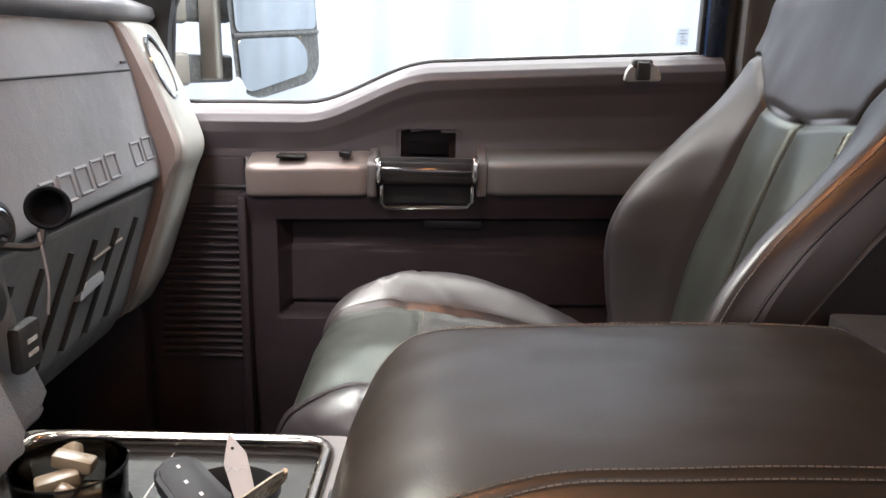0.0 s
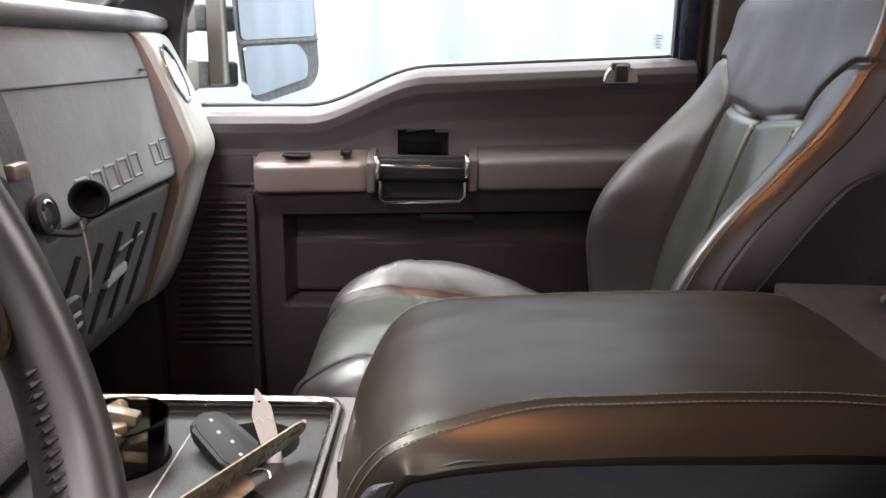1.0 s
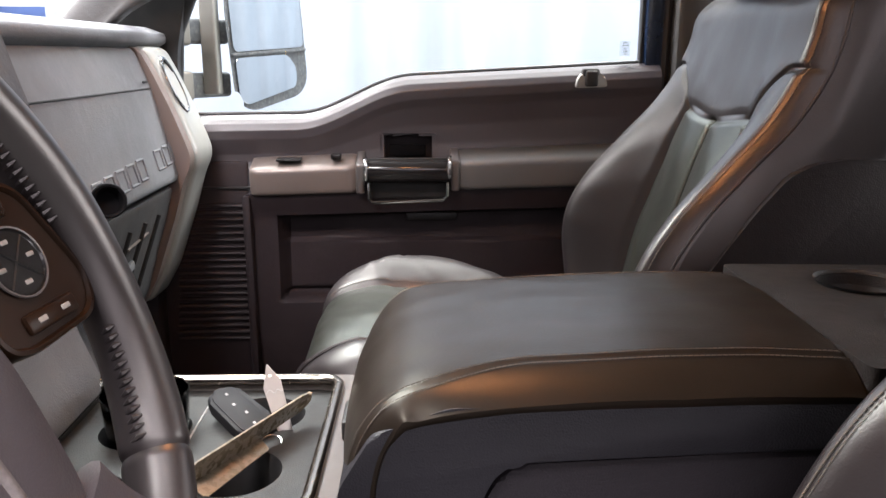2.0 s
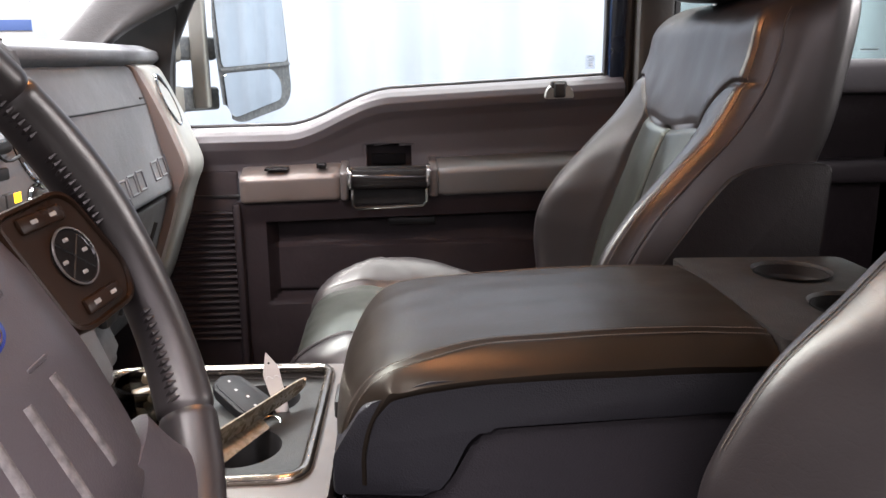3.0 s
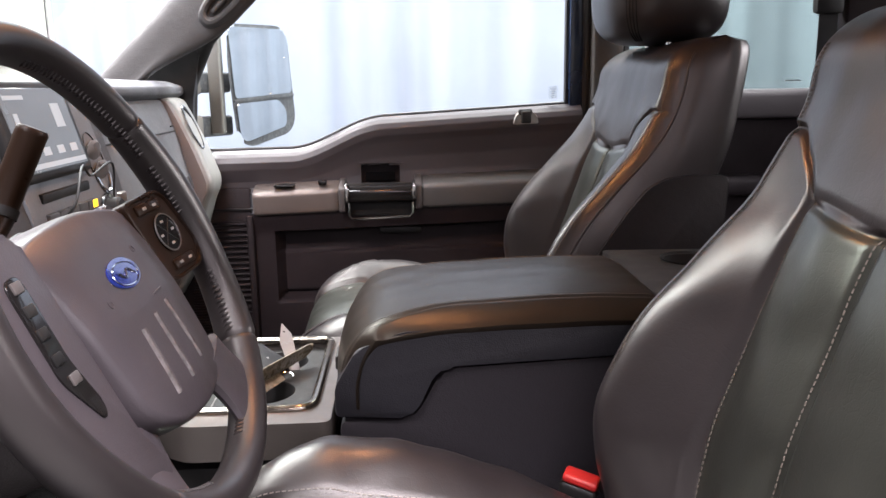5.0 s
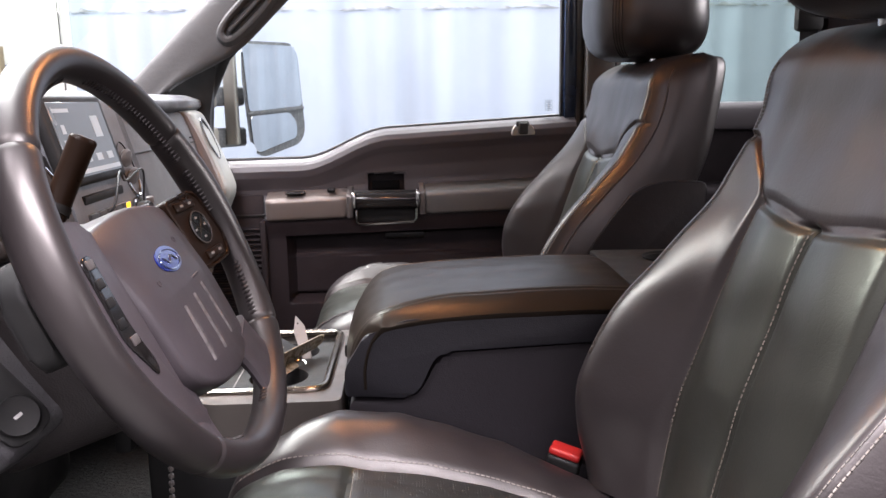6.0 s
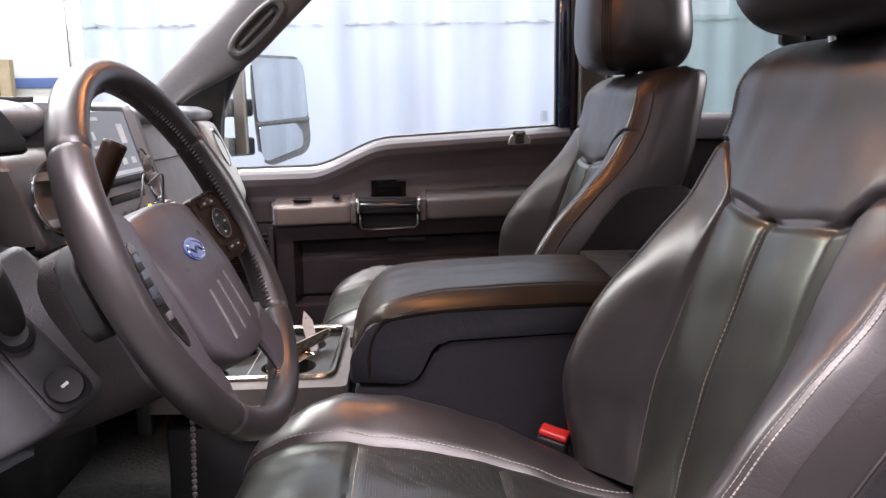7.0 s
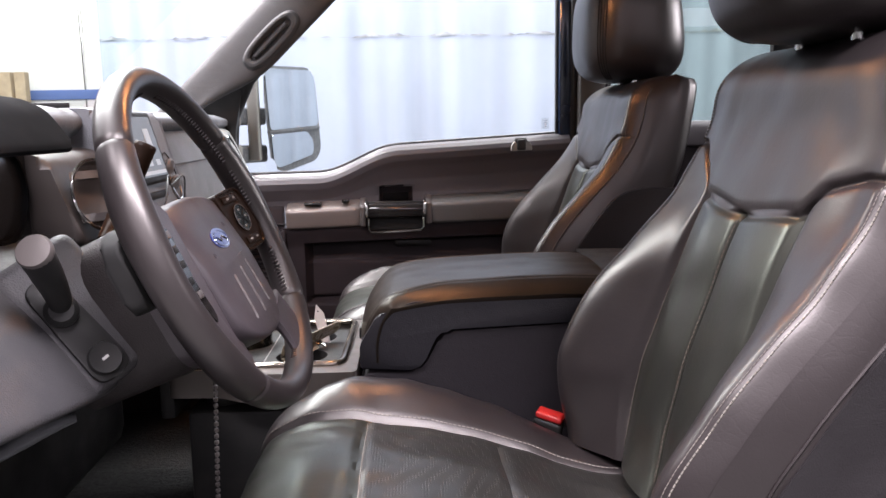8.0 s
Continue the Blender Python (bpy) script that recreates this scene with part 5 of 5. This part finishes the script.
def seat(name, label, yc, inner, group):
    """A leather bucket seat; inner is the side (+1 or -1) that faces the console."""
    ob = thing(name, label, "car seat", group, at=(-0.014 if yc < 0 else 0.012, yc, 0))
    seed = yc * 3
    worn = yc < 0
    f = lambda u, w: back_front(u, w, seed, worn)
    def upper(s, r):
        v = 2 * s - 1
        return f(s, (panel_edge(v, worn) + (Z_TOP - panel_edge(v, worn)) * r ** 1.5 - Z_LOW) / (Z_TOP - Z_LOW))

    def lower(a0, a1):
        def at(s, r):
            v = a0 + (a1 - a0) * s
            return f((v + 1) / 2, (panel_edge(v, worn) - Z_LOW) * (1 - (1 - r) ** 1.5) / (Z_TOP - Z_LOW))
        return at

    part("upper_back_panel", sheet(upper, 110, 70), LEATHER, ob)
    for s in (1, -1):
        part("back_bolster", sheet(lower(0.53 * s, 1.0 * s), 44, 110), LEATHER, ob)
        part("back_insert", sheet(lower(0.0, 0.53 * s), 40, 110), LEATHER_PERF, ob, "smooth leather insert")
    part("back_shell", sheet(lambda u, w: back_rear(u, w, worn), 90, 60), LEATHER, ob, "smooth leather back cover")
    # stitching beside the seams and along the edges
    for v in (0.018, inner * 0.485):
        rows = bmesh.new()
        pts = [Vector(f((v + 1) / 2, w)) + Vector((-0.0006, 0, 0)) for w in np.linspace(0.05, (0.765 - Z_LOW) / (Z_TOP - Z_LOW), 60)]
        stitches(pts, (-0.9, 0, 0.35), bm=rows)
        part("insert_stitching", rows, THREAD_DARK, ob, "pale stitching")
    for s in (1, -1):
        rows = bmesh.new()
        for v in ((0.860, 0.875) if yc < 0 and s > 0 else (0.928, 0.944)):
            pts = [Vector(f((s * v + 1) / 2, w)) + Vector((-0.0008, s * 0.0006, 0)) for w in np.linspace(0.30 if yc < 0 and s > 0 else 0.04, 0.93, 130)]
            stitches(pts, (-0.5, s * 0.8, 0.2), 0.0046, 0.0033, 0.0008 if v in (0.944, 0.875) else 0.0004, rows)
        part("edge_stitching", rows, THREAD if yc < 0 and s < 0 else THREAD_DARK, ob, "edge twin stitching")
        pts = [Vector(f((s * 0.985 + 1) / 2, w)) + Vector((0.002, s * 0.001, 0)) for w in np.linspace(0.02, 0.95, 60)]
        if worn and s < 0:
            # the side band ends in a seam well behind the stitching
            pts = []
            for w in np.linspace(0.08, 0.80, 50):
                z = Z_LOW + (Z_TOP - Z_LOW) * w
                line = back_line(z) - bolster(z) + crush(z)
                f2 = (line + 0.090 - (back_line(z) + 0.125)) / (line + 0.036 - (back_line(z) + 0.125))
                pts.append(Vector(back_rear(0.5 * (1 - (0.5 + 0.5 * max(0.15, f2))), w, True)) + Vector((0, -0.0004, 0)))
        part("piping", tube(pts, 0.0018, 6), LEATHER, ob)
    # moulded side shield low on the backrest
    for s in (1, -1):
        outl = rounded([(0.235, 0.42), (0.262, 0.55), (0.309, 0.624), (0.352, 0.685), (0.385, 0.724), (0.415, 0.739), (0.455, 0.744), (0.515, 0.742), (0.50, 0.42)], 0.012, 4)
        if worn and s < 0:
            outl = [(x + 0.055, z) for x, z in outl]
        part("side_shield", prism(outl, s * 0.240, s * 0.2605, "y", 0.003), SHIELD_TRIM, ob, "black side shield")
    # headrest
    hr = part("headrest", sheet(headrest_at, 56, 40), LEATHER, ob, "padded leather headrest")
    for dy in (-0.016, -0.008, 0.0, 0.008):
        s = -yc / abs(yc)
        pts = []
        for w in np.linspace(0.12, 0.88, 40):
            p = Vector(headrest_at(0.36 if s > 0 else 0.64, w))
            q = Vector(headrest_at((0.36 if s > 0 else 0.64) + dy * 1.4, w))
            pts.append(q * 1.0 + (q - Vector((0.470, 0, 1.074))).normalized() * 0.0004)
        part("headrest_seam", tube(pts, 0.0012, 5), BLACK, hr)
    for y in (-0.06, 0.06):
        part("post", tube([(0.48, y, 0.90), (0.472, y, 1.02)], 0.007, 10), CHROME, hr, "chrome headrest post")
    # cushion
    g = lambda u, w: cushion_at(u, w, seed, 1.0 if yc > 0 else 0.0)
    for s in (1, -1):
        part("cushion_bolster", sheet(g, 72, 120, lambda u, w: (2 * u - 1) * s > 0.55), LEATHER, ob)
    part("cushion_front", sheet(g, 72, 120, lambda u, w: abs(2 * u - 1) <= 0.55 and CUSH_LINE[min(120, round(w * 120))].x < -0.052), LEATHER_PERF, ob)
    part("cushion_insert", sheet(g, 72, 120, lambda u, w: abs(2 * u - 1) <= 0.55 and CUSH_LINE[min(120, round(w * 120))].x >= -0.052 and w > 0.2), LEATHER_HOLES, ob, "perforated leather insert")
    rows = bmesh.new()
    for v in (-0.58, 0.58):
        pts = [Vector(g((v + 1) / 2, w)) + Vector((0, 0, 0.0008)) for w in np.linspace(0.2, 0.95, 90)]
        stitches(pts, (0, 0, 1), bm=rows)
    k = min(range(121), key=lambda i: abs(CUSH_LINE[i].x + 0.046) + (i < 40)) / 120
    stitches([Vector(g((v + 1) / 2, k)) + Vector((0, 0, 0.0008)) for v in np.linspace(-0.53, 0.53, 60)], (0, 0, 1), bm=rows)
    part("cushion_stitching", rows, THREAD if yc < 0 else THREAD_DARK, ob, "stitching beside the seams")
    # waterfall seam round the nose: twin piping with stitches under it
    for dw in (0.0, 0.014):
        pts = [Vector(g((v + 1) / 2, 0.145 + dw - 0.05 * abs(v) ** 2.5)) + Vector((-0.0020, 0, 0.0004)) for v in np.linspace(-0.86, 0.86, 50)]
        part("nose_piping", tube(pts, 0.0022, 6), LEATHER, ob)
    if yc > 0:
        for v in (-0.60, -0.645, -0.69):
            part("bolster_piping", tube([Vector(g((v + 1) / 2, w)) + Vector((-0.0006, -0.0006, 0.0014)) for w in np.linspace(0.16, 0.52, 40)], 0.0024, 6), LEATHER, ob)
    rows = bmesh.new()
    stitches([Vector(g((v + 1) / 2, 0.118 - 0.05 * abs(v) ** 2.5)) + Vector((-0.0012, 0, 0)) for v in np.linspace(-0.86, 0.86, 80)], (-1, 0, 0), bm=rows)
    part("nose_stitching", rows, THREAD_DARK, ob, "brown stitching under the nose")
    part("cushion_base", rbox((-0.13, -0.225, 0.22), (0.40, 0.225, 0.40), 0.03, 3), BLACK, ob)
    part("pedestal", rbox((-0.08, -0.20, 0.10), (0.34, 0.20, 0.26), 0.02), BLACK, ob)
    return ob


drv = seat("driver_seat", "worn black leather driver seat with pale twin stitching", -0.458, 1, "front seats")
pas = seat("passenger_seat", "black leather passenger seat with stitched inserts", 0.450, -1, "front seats")

# seat belt buckle beside the driver seat
buckle = thing("seat_belt_buckle", "black seat belt buckle with a red button", "seat belt buckle")
BK = Matrix.Translation((0.197, -0.196, 0.40)) @ pose(0, 0, 0, 8, 12, -25)
part("housing", rbox((-0.022, -0.012, -0.045), (0.022, 0.012, 0.036), 0.006, 3, BK), BLACK, buckle)
part("release_button", rbox((-0.0205, -0.0115, 0.036), (0.0205, 0.0115, 0.047), 0.004, 3, BK), RED, buckle, "red release button")
part("stem", tube([(0.200, -0.197, 0.37), (0.23, -0.20, 0.28), (0.26, -0.20, 0.12)], 0.010, 8, 8), BLACK, buckle)

# rear belt guide on the quarter pillar
guide = thing("belt_guide", "black rear seat belt guide on the pillar", "seat belt guide")
part("loop", tube([(0.965, 0.85, 1.115), (0.985, 0.84, 1.125), (1.02, 0.84, 1.118), (1.035, 0.845, 1.10)], 0.008, 8, 10), CHROME, guide)
part("bracket", rbox((0.985, 0.83, 1.04), (1.055, 0.86, 1.12), 0.012), BLACK, guide)
part("webbing", rbox((1.0, 0.845, 0.4), (1.046, 0.848, 1.09), 0.001), BLACK, guide)
rear_seat = thing("rear_bench", "dark leather rear bench seat", "bench seat")
part("cushion", rbox((0.80, -0.75, 0.22), (1.30, 0.75, 0.46), 0.05, 3), LEATHER, rear_seat)
part("backrest", rbox((1.28, -0.75, 0.40), (1.42, 0.75, 0.98), 0.05, 3, pose(0, 0, 0, 0, 4, 0)), LEATHER, rear_seat)
for y in (-0.45, 0.45):
    part("headrest", rbox((1.34, y - 0.13, 1.0), (1.44, y + 0.13, 1.16), 0.04, 4), LEATHER, rear_seat)

# ---- console ----
console = thing("centre_console", "dark centre console with padded leather lid", "console")
BODY = rounded([(-0.075, 0.10), (-0.078, 0.495), (0.006, 0.492), (0.022, 0.510), (0.040, 0.545), (0.058, 0.5565), (0.30, 0.563), (0.31, 0.60), (0.53, 0.60), (0.54, 0.10)], 0.012, 3)
part("body", prism(BODY, -0.140, 0.150, "y", 0.003, 2), material("console_side_plastic", (0.0225, 0.0200, 0.0235), 0.60, spec=0.3, grain=0.35, grain_size=600, vary=0.1), console, "dark grained console side")
FRAME_O = rounded([(-0.083, 0.502), (0.004, 0.4985), (0.018, 0.512), (0.036, 0.550), (0.052, 0.5615), (0.309, 0.5685), (0.311, 0.612), (0.0, 0.606), (-0.055, 0.585), (-0.082, 0.54)], 0.008, 3)
lid = part("lid_frame", prism(FRAME_O, -0.1475, 0.157, "y", 0.0025, 2), material("lid_plastic", (0.0165, 0.0160, 0.0195), 0.52, spec=0.3, grain=0.3, grain_size=600, vary=0.1), console, "dark plastic lid frame")


def lid_line(u):
    line = [(-0.0865, 0.512), (-0.0855, 0.545), (-0.075, 0.578), (-0.052, 0.606), (-0.02, 0.6235), (0.03, 0.6320), (0.10, 0.6365), (0.20, 0.6395), (0.29, 0.6385), (0.3115, 0.6365)]
    p = spline([(x, 0, z) for x, z in line], 80)[round(u * 80)]
    return p.x, p.z


def lid_seam(x):
    """Where the lid's stitched seam runs, as a share of its half width."""
    return 0.755 + 0.125 * (1 - ease(-0.045, 0.07, x)) + 0.02 * ease(0.24, 0.30, x)


def lid_pad_smooth(u, w):
    x, z = lid_line(u)
    v = 2 * w - 1
    a = abs(v)
    front = 1 - ease(-0.078, -0.015, x)
    seam = lid_seam(x)
    past = max(0.0, (a - seam) / (1 - seam))
    drop = 0.0165 * (0.55 * past + 0.45 * past ** 2.6) + 0.010 * a ** 2.2
    groove = 0.0016 * math.exp(-((a - seam) / 0.012) ** 2)
    relief = 0.0012 * noise.noise((x * 14, v * 4, 2))
    return (x + (drop * 1.2 + groove) * front, 0.0045 + v * 0.1535, z - (drop + groove) * (1 - front) + relief)


LID_LEATHER = leather("console_leather", (0.0130, 0.0098, 0.0074), 0.36, False, 0.04, (1.0, 0.90, 0.76), 0.04)
LID_LEATHER.node_tree.nodes["Principled BSDF"].inputs["Specular IOR Level"].default_value = 0.28
part("lid_pad", sheet(lid_pad_smooth, 80, 120), LID_LEATHER, lid, "padded black leather lid cover")
for s in (1, -1):
    ys = 0.0045 + s * 0.1535

    def skirt(u, w, ys=ys, s=s):
        x, y, z = lid_pad_smooth(u, 1.0 if s > 0 else 0.0)
        fx, fz = x, z
        foot = max(0.503, min(z, mapped([-0.09, -0.075, -0.055, -0.02, 0.05, 0.32], [0.503, 0.535, 0.569, 0.588, 0.597, 0.601], x)))
        return (fx + 0.003 * w, ys - s * (0.0055 * w ** 2), fz + (foot - fz) * w)

    part("lid_skirt", sheet(skirt, 80, 8), bpy.data.materials["console_leather"], lid, "leather side of the lid")
    rows = bmesh.new()
    for dv in (-0.028, 0.030):
        stitches([Vector(lid_pad_smooth(u, (s * (lid_seam(lid_line(u)[0]) + dv) + 1) / 2)) + Vector((-0.0004, 0, 0.0008)) for u in np.linspace(0.02, 0.995, 90)], (0, 0, 1), step=0.0045, length=0.0034, r=0.0005, bm=rows)
    part("lid_stitching", rows, THREAD_DARK, lid, "brown twin stitching")
part("latch", rbox((-0.091, -0.02, 0.515), (-0.083, 0.03, 0.535), 0.003), BLACK, lid)


def plate_with_holes(outline, holes, z, thick):
    """A flat plate with round holes and short walls down from its edges."""
    bm = bmesh.new()
    edges = []
    for loop in [outline] + holes:
        vs = [bm.verts.new((x, y, z)) for x, y in loop]
        edges += [bm.edges.new((vs[i], vs[(i + 1) % len(vs)])) for i in range(len(vs))]
    bmesh.ops.triangle_fill(bm, edges=edges, use_beauty=True)
    rim = [e for e in bm.edges if len(e.link_faces) == 1]
    ret = bmesh.ops.extrude_edge_only(bm, edges=rim)
    bmesh.ops.translate(bm, verts=[v for v in ret["geom"] if isinstance(v, bmesh.types.BMVert)], vec=(0, 0, -thick))
    return bm


def circle(cx, cy, r, n=28):
    return [(cx + r * math.cos(2 * math.pi * k / n), cy + r * math.sin(2 * math.pi * k / n)) for k in range(n)]


# rear tray of the console with two cup holes
rc = part("rear_tray", plate_with_holes(rounded([(0.3135, -0.148), (0.52, -0.135), (0.52, 0.145), (0.3135, 0.157)], 0.012), [circle(0.425, 0.075, 0.040), circle(0.425, -0.055, 0.040)], 0.6335, 0.030), material("rear_tray_plastic", (0.018, 0.016, 0.015), 0.55, spec=0.35, grain=0.3, grain_size=600), console, "brown-grey rear cup tray")
for y in (0.075, -0.055):
    part("cup_well", lathe([(0.041, 0.634), (0.044, 0.637), (0.0405, 0.632), (0.037, 0.56), (0.02, 0.558)], pose(0.425, y, 0), 28, True), BLACK, rc)

# front tray: silver surround, chrome ring, mat with cup holes
tray = thing("cup_tray", "silver framed cup holder tray with dark mat", "cup holder tray")
OUTER = rounded([(-0.385, -0.125), (-0.30, -0.130), (-0.26, -0.158), (-0.088, -0.158), (-0.088, 0.172), (-0.385, 0.172)], 0.014)
INNER = rounded([(-0.372, -0.118), (-0.112, -0.118), (-0.108, 0.158), (-0.372, 0.158)], 0.026)
part("surround", plate_with_holes(OUTER, [INNER], 0.5015, 0.045), material("tray_surround", (0.105, 0.092, 0.082), 0.38, metal=0.3, vary=0.08, vary_size=12), tray, "bronze-silver surround")
part("ring", tube([(x, y, 0.5025) for x, y in INNER], 0.0065, 10, 0, 1, None, True), CHROME_WORN, tray, "chrome ring")
MATO = [(-0.242 + (x + 0.242) * 0.985, 0.02 + (y - 0.02) * 0.985) for x, y in INNER]
WELLS = ((-0.296, 0.062, 0.045), (-0.184, 0.092, 0.044), (-0.188, -0.026, 0.043), (-0.310, -0.060, 0.035))
HOLES = [circle(*w) for w in WELLS]
mat_ = part("mat", plate_with_holes(MATO, HOLES, 0.4905, 0.01), material("mat_rubber", (0.0165, 0.0170, 0.0160), 0.55, spec=0.3, grain=0.2, grain_size=700, vary=0.15, dust=0.06), tray, "dark grey mat")
part("mat_slit", rbox((-0.2475, -0.115, 0.4895), (-0.2455, 0.155, 0.4914), 0.0005), MARK_DIM, mat_)
for cx, cy, r in WELLS:
    part("cup_well", lathe([(r, 0.4905), (r * 0.96, 0.485), (r * 0.86, 0.425), (r * 0.3, 0.423)], pose(cx, cy, 0), 28, True), BLACK, tray)
part("front_lip", rbox((-0.40, -0.12, 0.42), (-0.376, 0.165, 0.506), 0.006), BLACK, tray)
part("tray_base", rbox((-0.36, -0.118, 0.10), (-0.088, 0.150, 0.43), 0.01), BLACK, tray)

# ---- loose things in the tray ----
key = thing("key_fob", "dark grey car key fob with pale buttons", "key")
KM = Matrix.Translation((-0.201, 0.066, 0.503)) @ pose(0, 0, 0, 0, 0, -44) @ pose(0, 0, 0, 10, 14, 0)
part("shell", prism(rounded([(-0.042, -0.017), (0.036, -0.020), (0.044, 0.0), (0.036, 0.020), (-0.042, 0.017)], 0.014, 5), -0.007, 0.007, "z", 0.004, 3), KEY_GREY, key).data.transform(KM)
part("face", prism(rounded([(-0.038, -0.013), (0.033, -0.016), (0.040, 0.0), (0.033, 0.016), (-0.038, 0.013)], 0.012, 5), 0.006, 0.0082, "z", 0.001), KEY_GREY, key).data.transform(KM)
for k in range(4):
    part("button", lathe([(0.0058, 0.0075), (0.0058, 0.0088), (0.0052, 0.0092), (0.0006, 0.0093)], KM @ pose(-0.028 + 0.018 * k, 0.002 - 0.003 * (k % 2), -0.0012), 14), KEY_GREY, key)
    part("button_mark", rbox((-0.0021, -0.0015, 0.0076), (0.0021, 0.0015, 0.0084), 0.0004, 1, KM @ pose(-0.028 + 0.018 * k, 0.002 - 0.003 * (k % 2), 0)), MARK_DIM, key)
ring_pts = [KM @ Vector((0.052 + 0.010 * math.cos(q), 0.010 * math.sin(q), 0)) for q in (2 * math.pi * k / 18 for k in range(18))]
part("split_ring", tube(ring_pts, 0.0009, 6, 0, 1, None, True), CHROME, key)

tag = thing("plastic_key_tag", "white plastic tag standing in the cup holder", "tag")
tg = plate_with_holes(rounded([(0.0, 0.0), (0.0095, -0.019), (0.0080, -0.074), (-0.0065, -0.074), (-0.0095, -0.024)], 0.0015, 2), [circle(0.0, -0.013, 0.0015, 10)], 0.0005, 0.001)
body_tag = part("blade", tg, WHITE, tag, "thin white plastic")
TAGM = Matrix.Translation((-0.172, 0.064, 0.559)) @ pose(0, 0, 0, 84, 0, 0) @ pose(0, 0, 0, 0, 0, 13)
body_tag.data.transform(TAGM)
part("scribble", tube([(-0.008, -0.030, 0.0009), (-0.004, -0.027, 0.0009), (0.0, -0.031, 0.0009), (0.004, -0.028, 0.0009), (0.008, -0.031, 0.0009)], 0.0005, 4, 14), MARK, tag).data.transform(TAGM)

sleeve = thing("clear_plastic_sleeve", "scuffed clear plastic holder lying over the cup holes", "plastic holder")
SM = Matrix.Translation((-0.178, 0.010, 0.5005)) @ pose(0, 0, 0, 0, 0, 59) @ pose(0, 0, 0, 22, -3, 0)
FILM = material("amber_plastic", (0.24, 0.205, 0.15), 0.28, vary=0.25, vary_size=50)
part("blade", prism(rounded([(-0.080, 0.0), (0.072, 0.0), (0.082, 0.008), (0.080, 0.020), (0.068, 0.024), (-0.080, 0.026)], 0.005, 4), -0.0008, 0.0008, "y", 0.0003), FILM, sleeve).data.transform(SM)
part("foot", prism(rounded([(-0.080, 0.0), (0.010, 0.0), (0.006, -0.016), (-0.080, -0.020)], 0.003, 3), -0.0008, 0.0008, "z", 0.0003), FILM, sleeve).data.transform(SM)
part("rolled_end", tube([(0.066, 0, 0.003), (0.080, 0, 0.010), (0.078, 0, 0.020)], 0.0025, 8, 8), FILM, sleeve).data.transform(SM)

SMOKE = glass("smoky_clear_plastic", (0.45, 0.44, 0.42), 0.05)
cup = thing("clear_cup", "clear plastic cup holding tan plastic pieces", "cup")
part("wall", lathe([(0.036, 0.430), (0.040, 0.500), (0.042, 0.533), (0.0415, 0.533), (0.0395, 0.500), (0.0355, 0.432)], pose(-0.292, 0.058, 0), 28, True), SMOKE, cup)
part("rim", tube([(-0.292 + 0.0418 * math.cos(q), 0.058 + 0.0418 * math.sin(q), 0.533) for q in (2 * math.pi * k / 32 for k in range(32))], 0.0011, 6, 0, 1, None, True), SMOKE, cup, "rolled clear rim")
part("base", lathe([(0.020, 0.4285), (0.0355, 0.4285), (0.0355, 0.4315), (0.020, 0.4325)], pose(-0.292, 0.058, 0), 28), SMOKE, cup)
rnd = random.Random(4)
pieces = thing("tan_fittings", "tan plastic fittings heaped in a clear cup", "plastic fittings")
for k in range(11):
    a, r = rnd.uniform(0, 6.28), rnd.uniform(0, 0.024)
    m = Matrix.Translation((-0.292 + r * math.cos(a), 0.058 + r * math.sin(a), 0.480 + 0.0048 * k)) @ pose(0, 0, 0, rnd.uniform(-40, 40), rnd.uniform(-40, 40), rnd.uniform(0, 180))
    part("fitting", rbox((-0.016, -0.007, -0.006), (0.016, 0.007, 0.006), 0.003, 2, m), TAN, pieces)
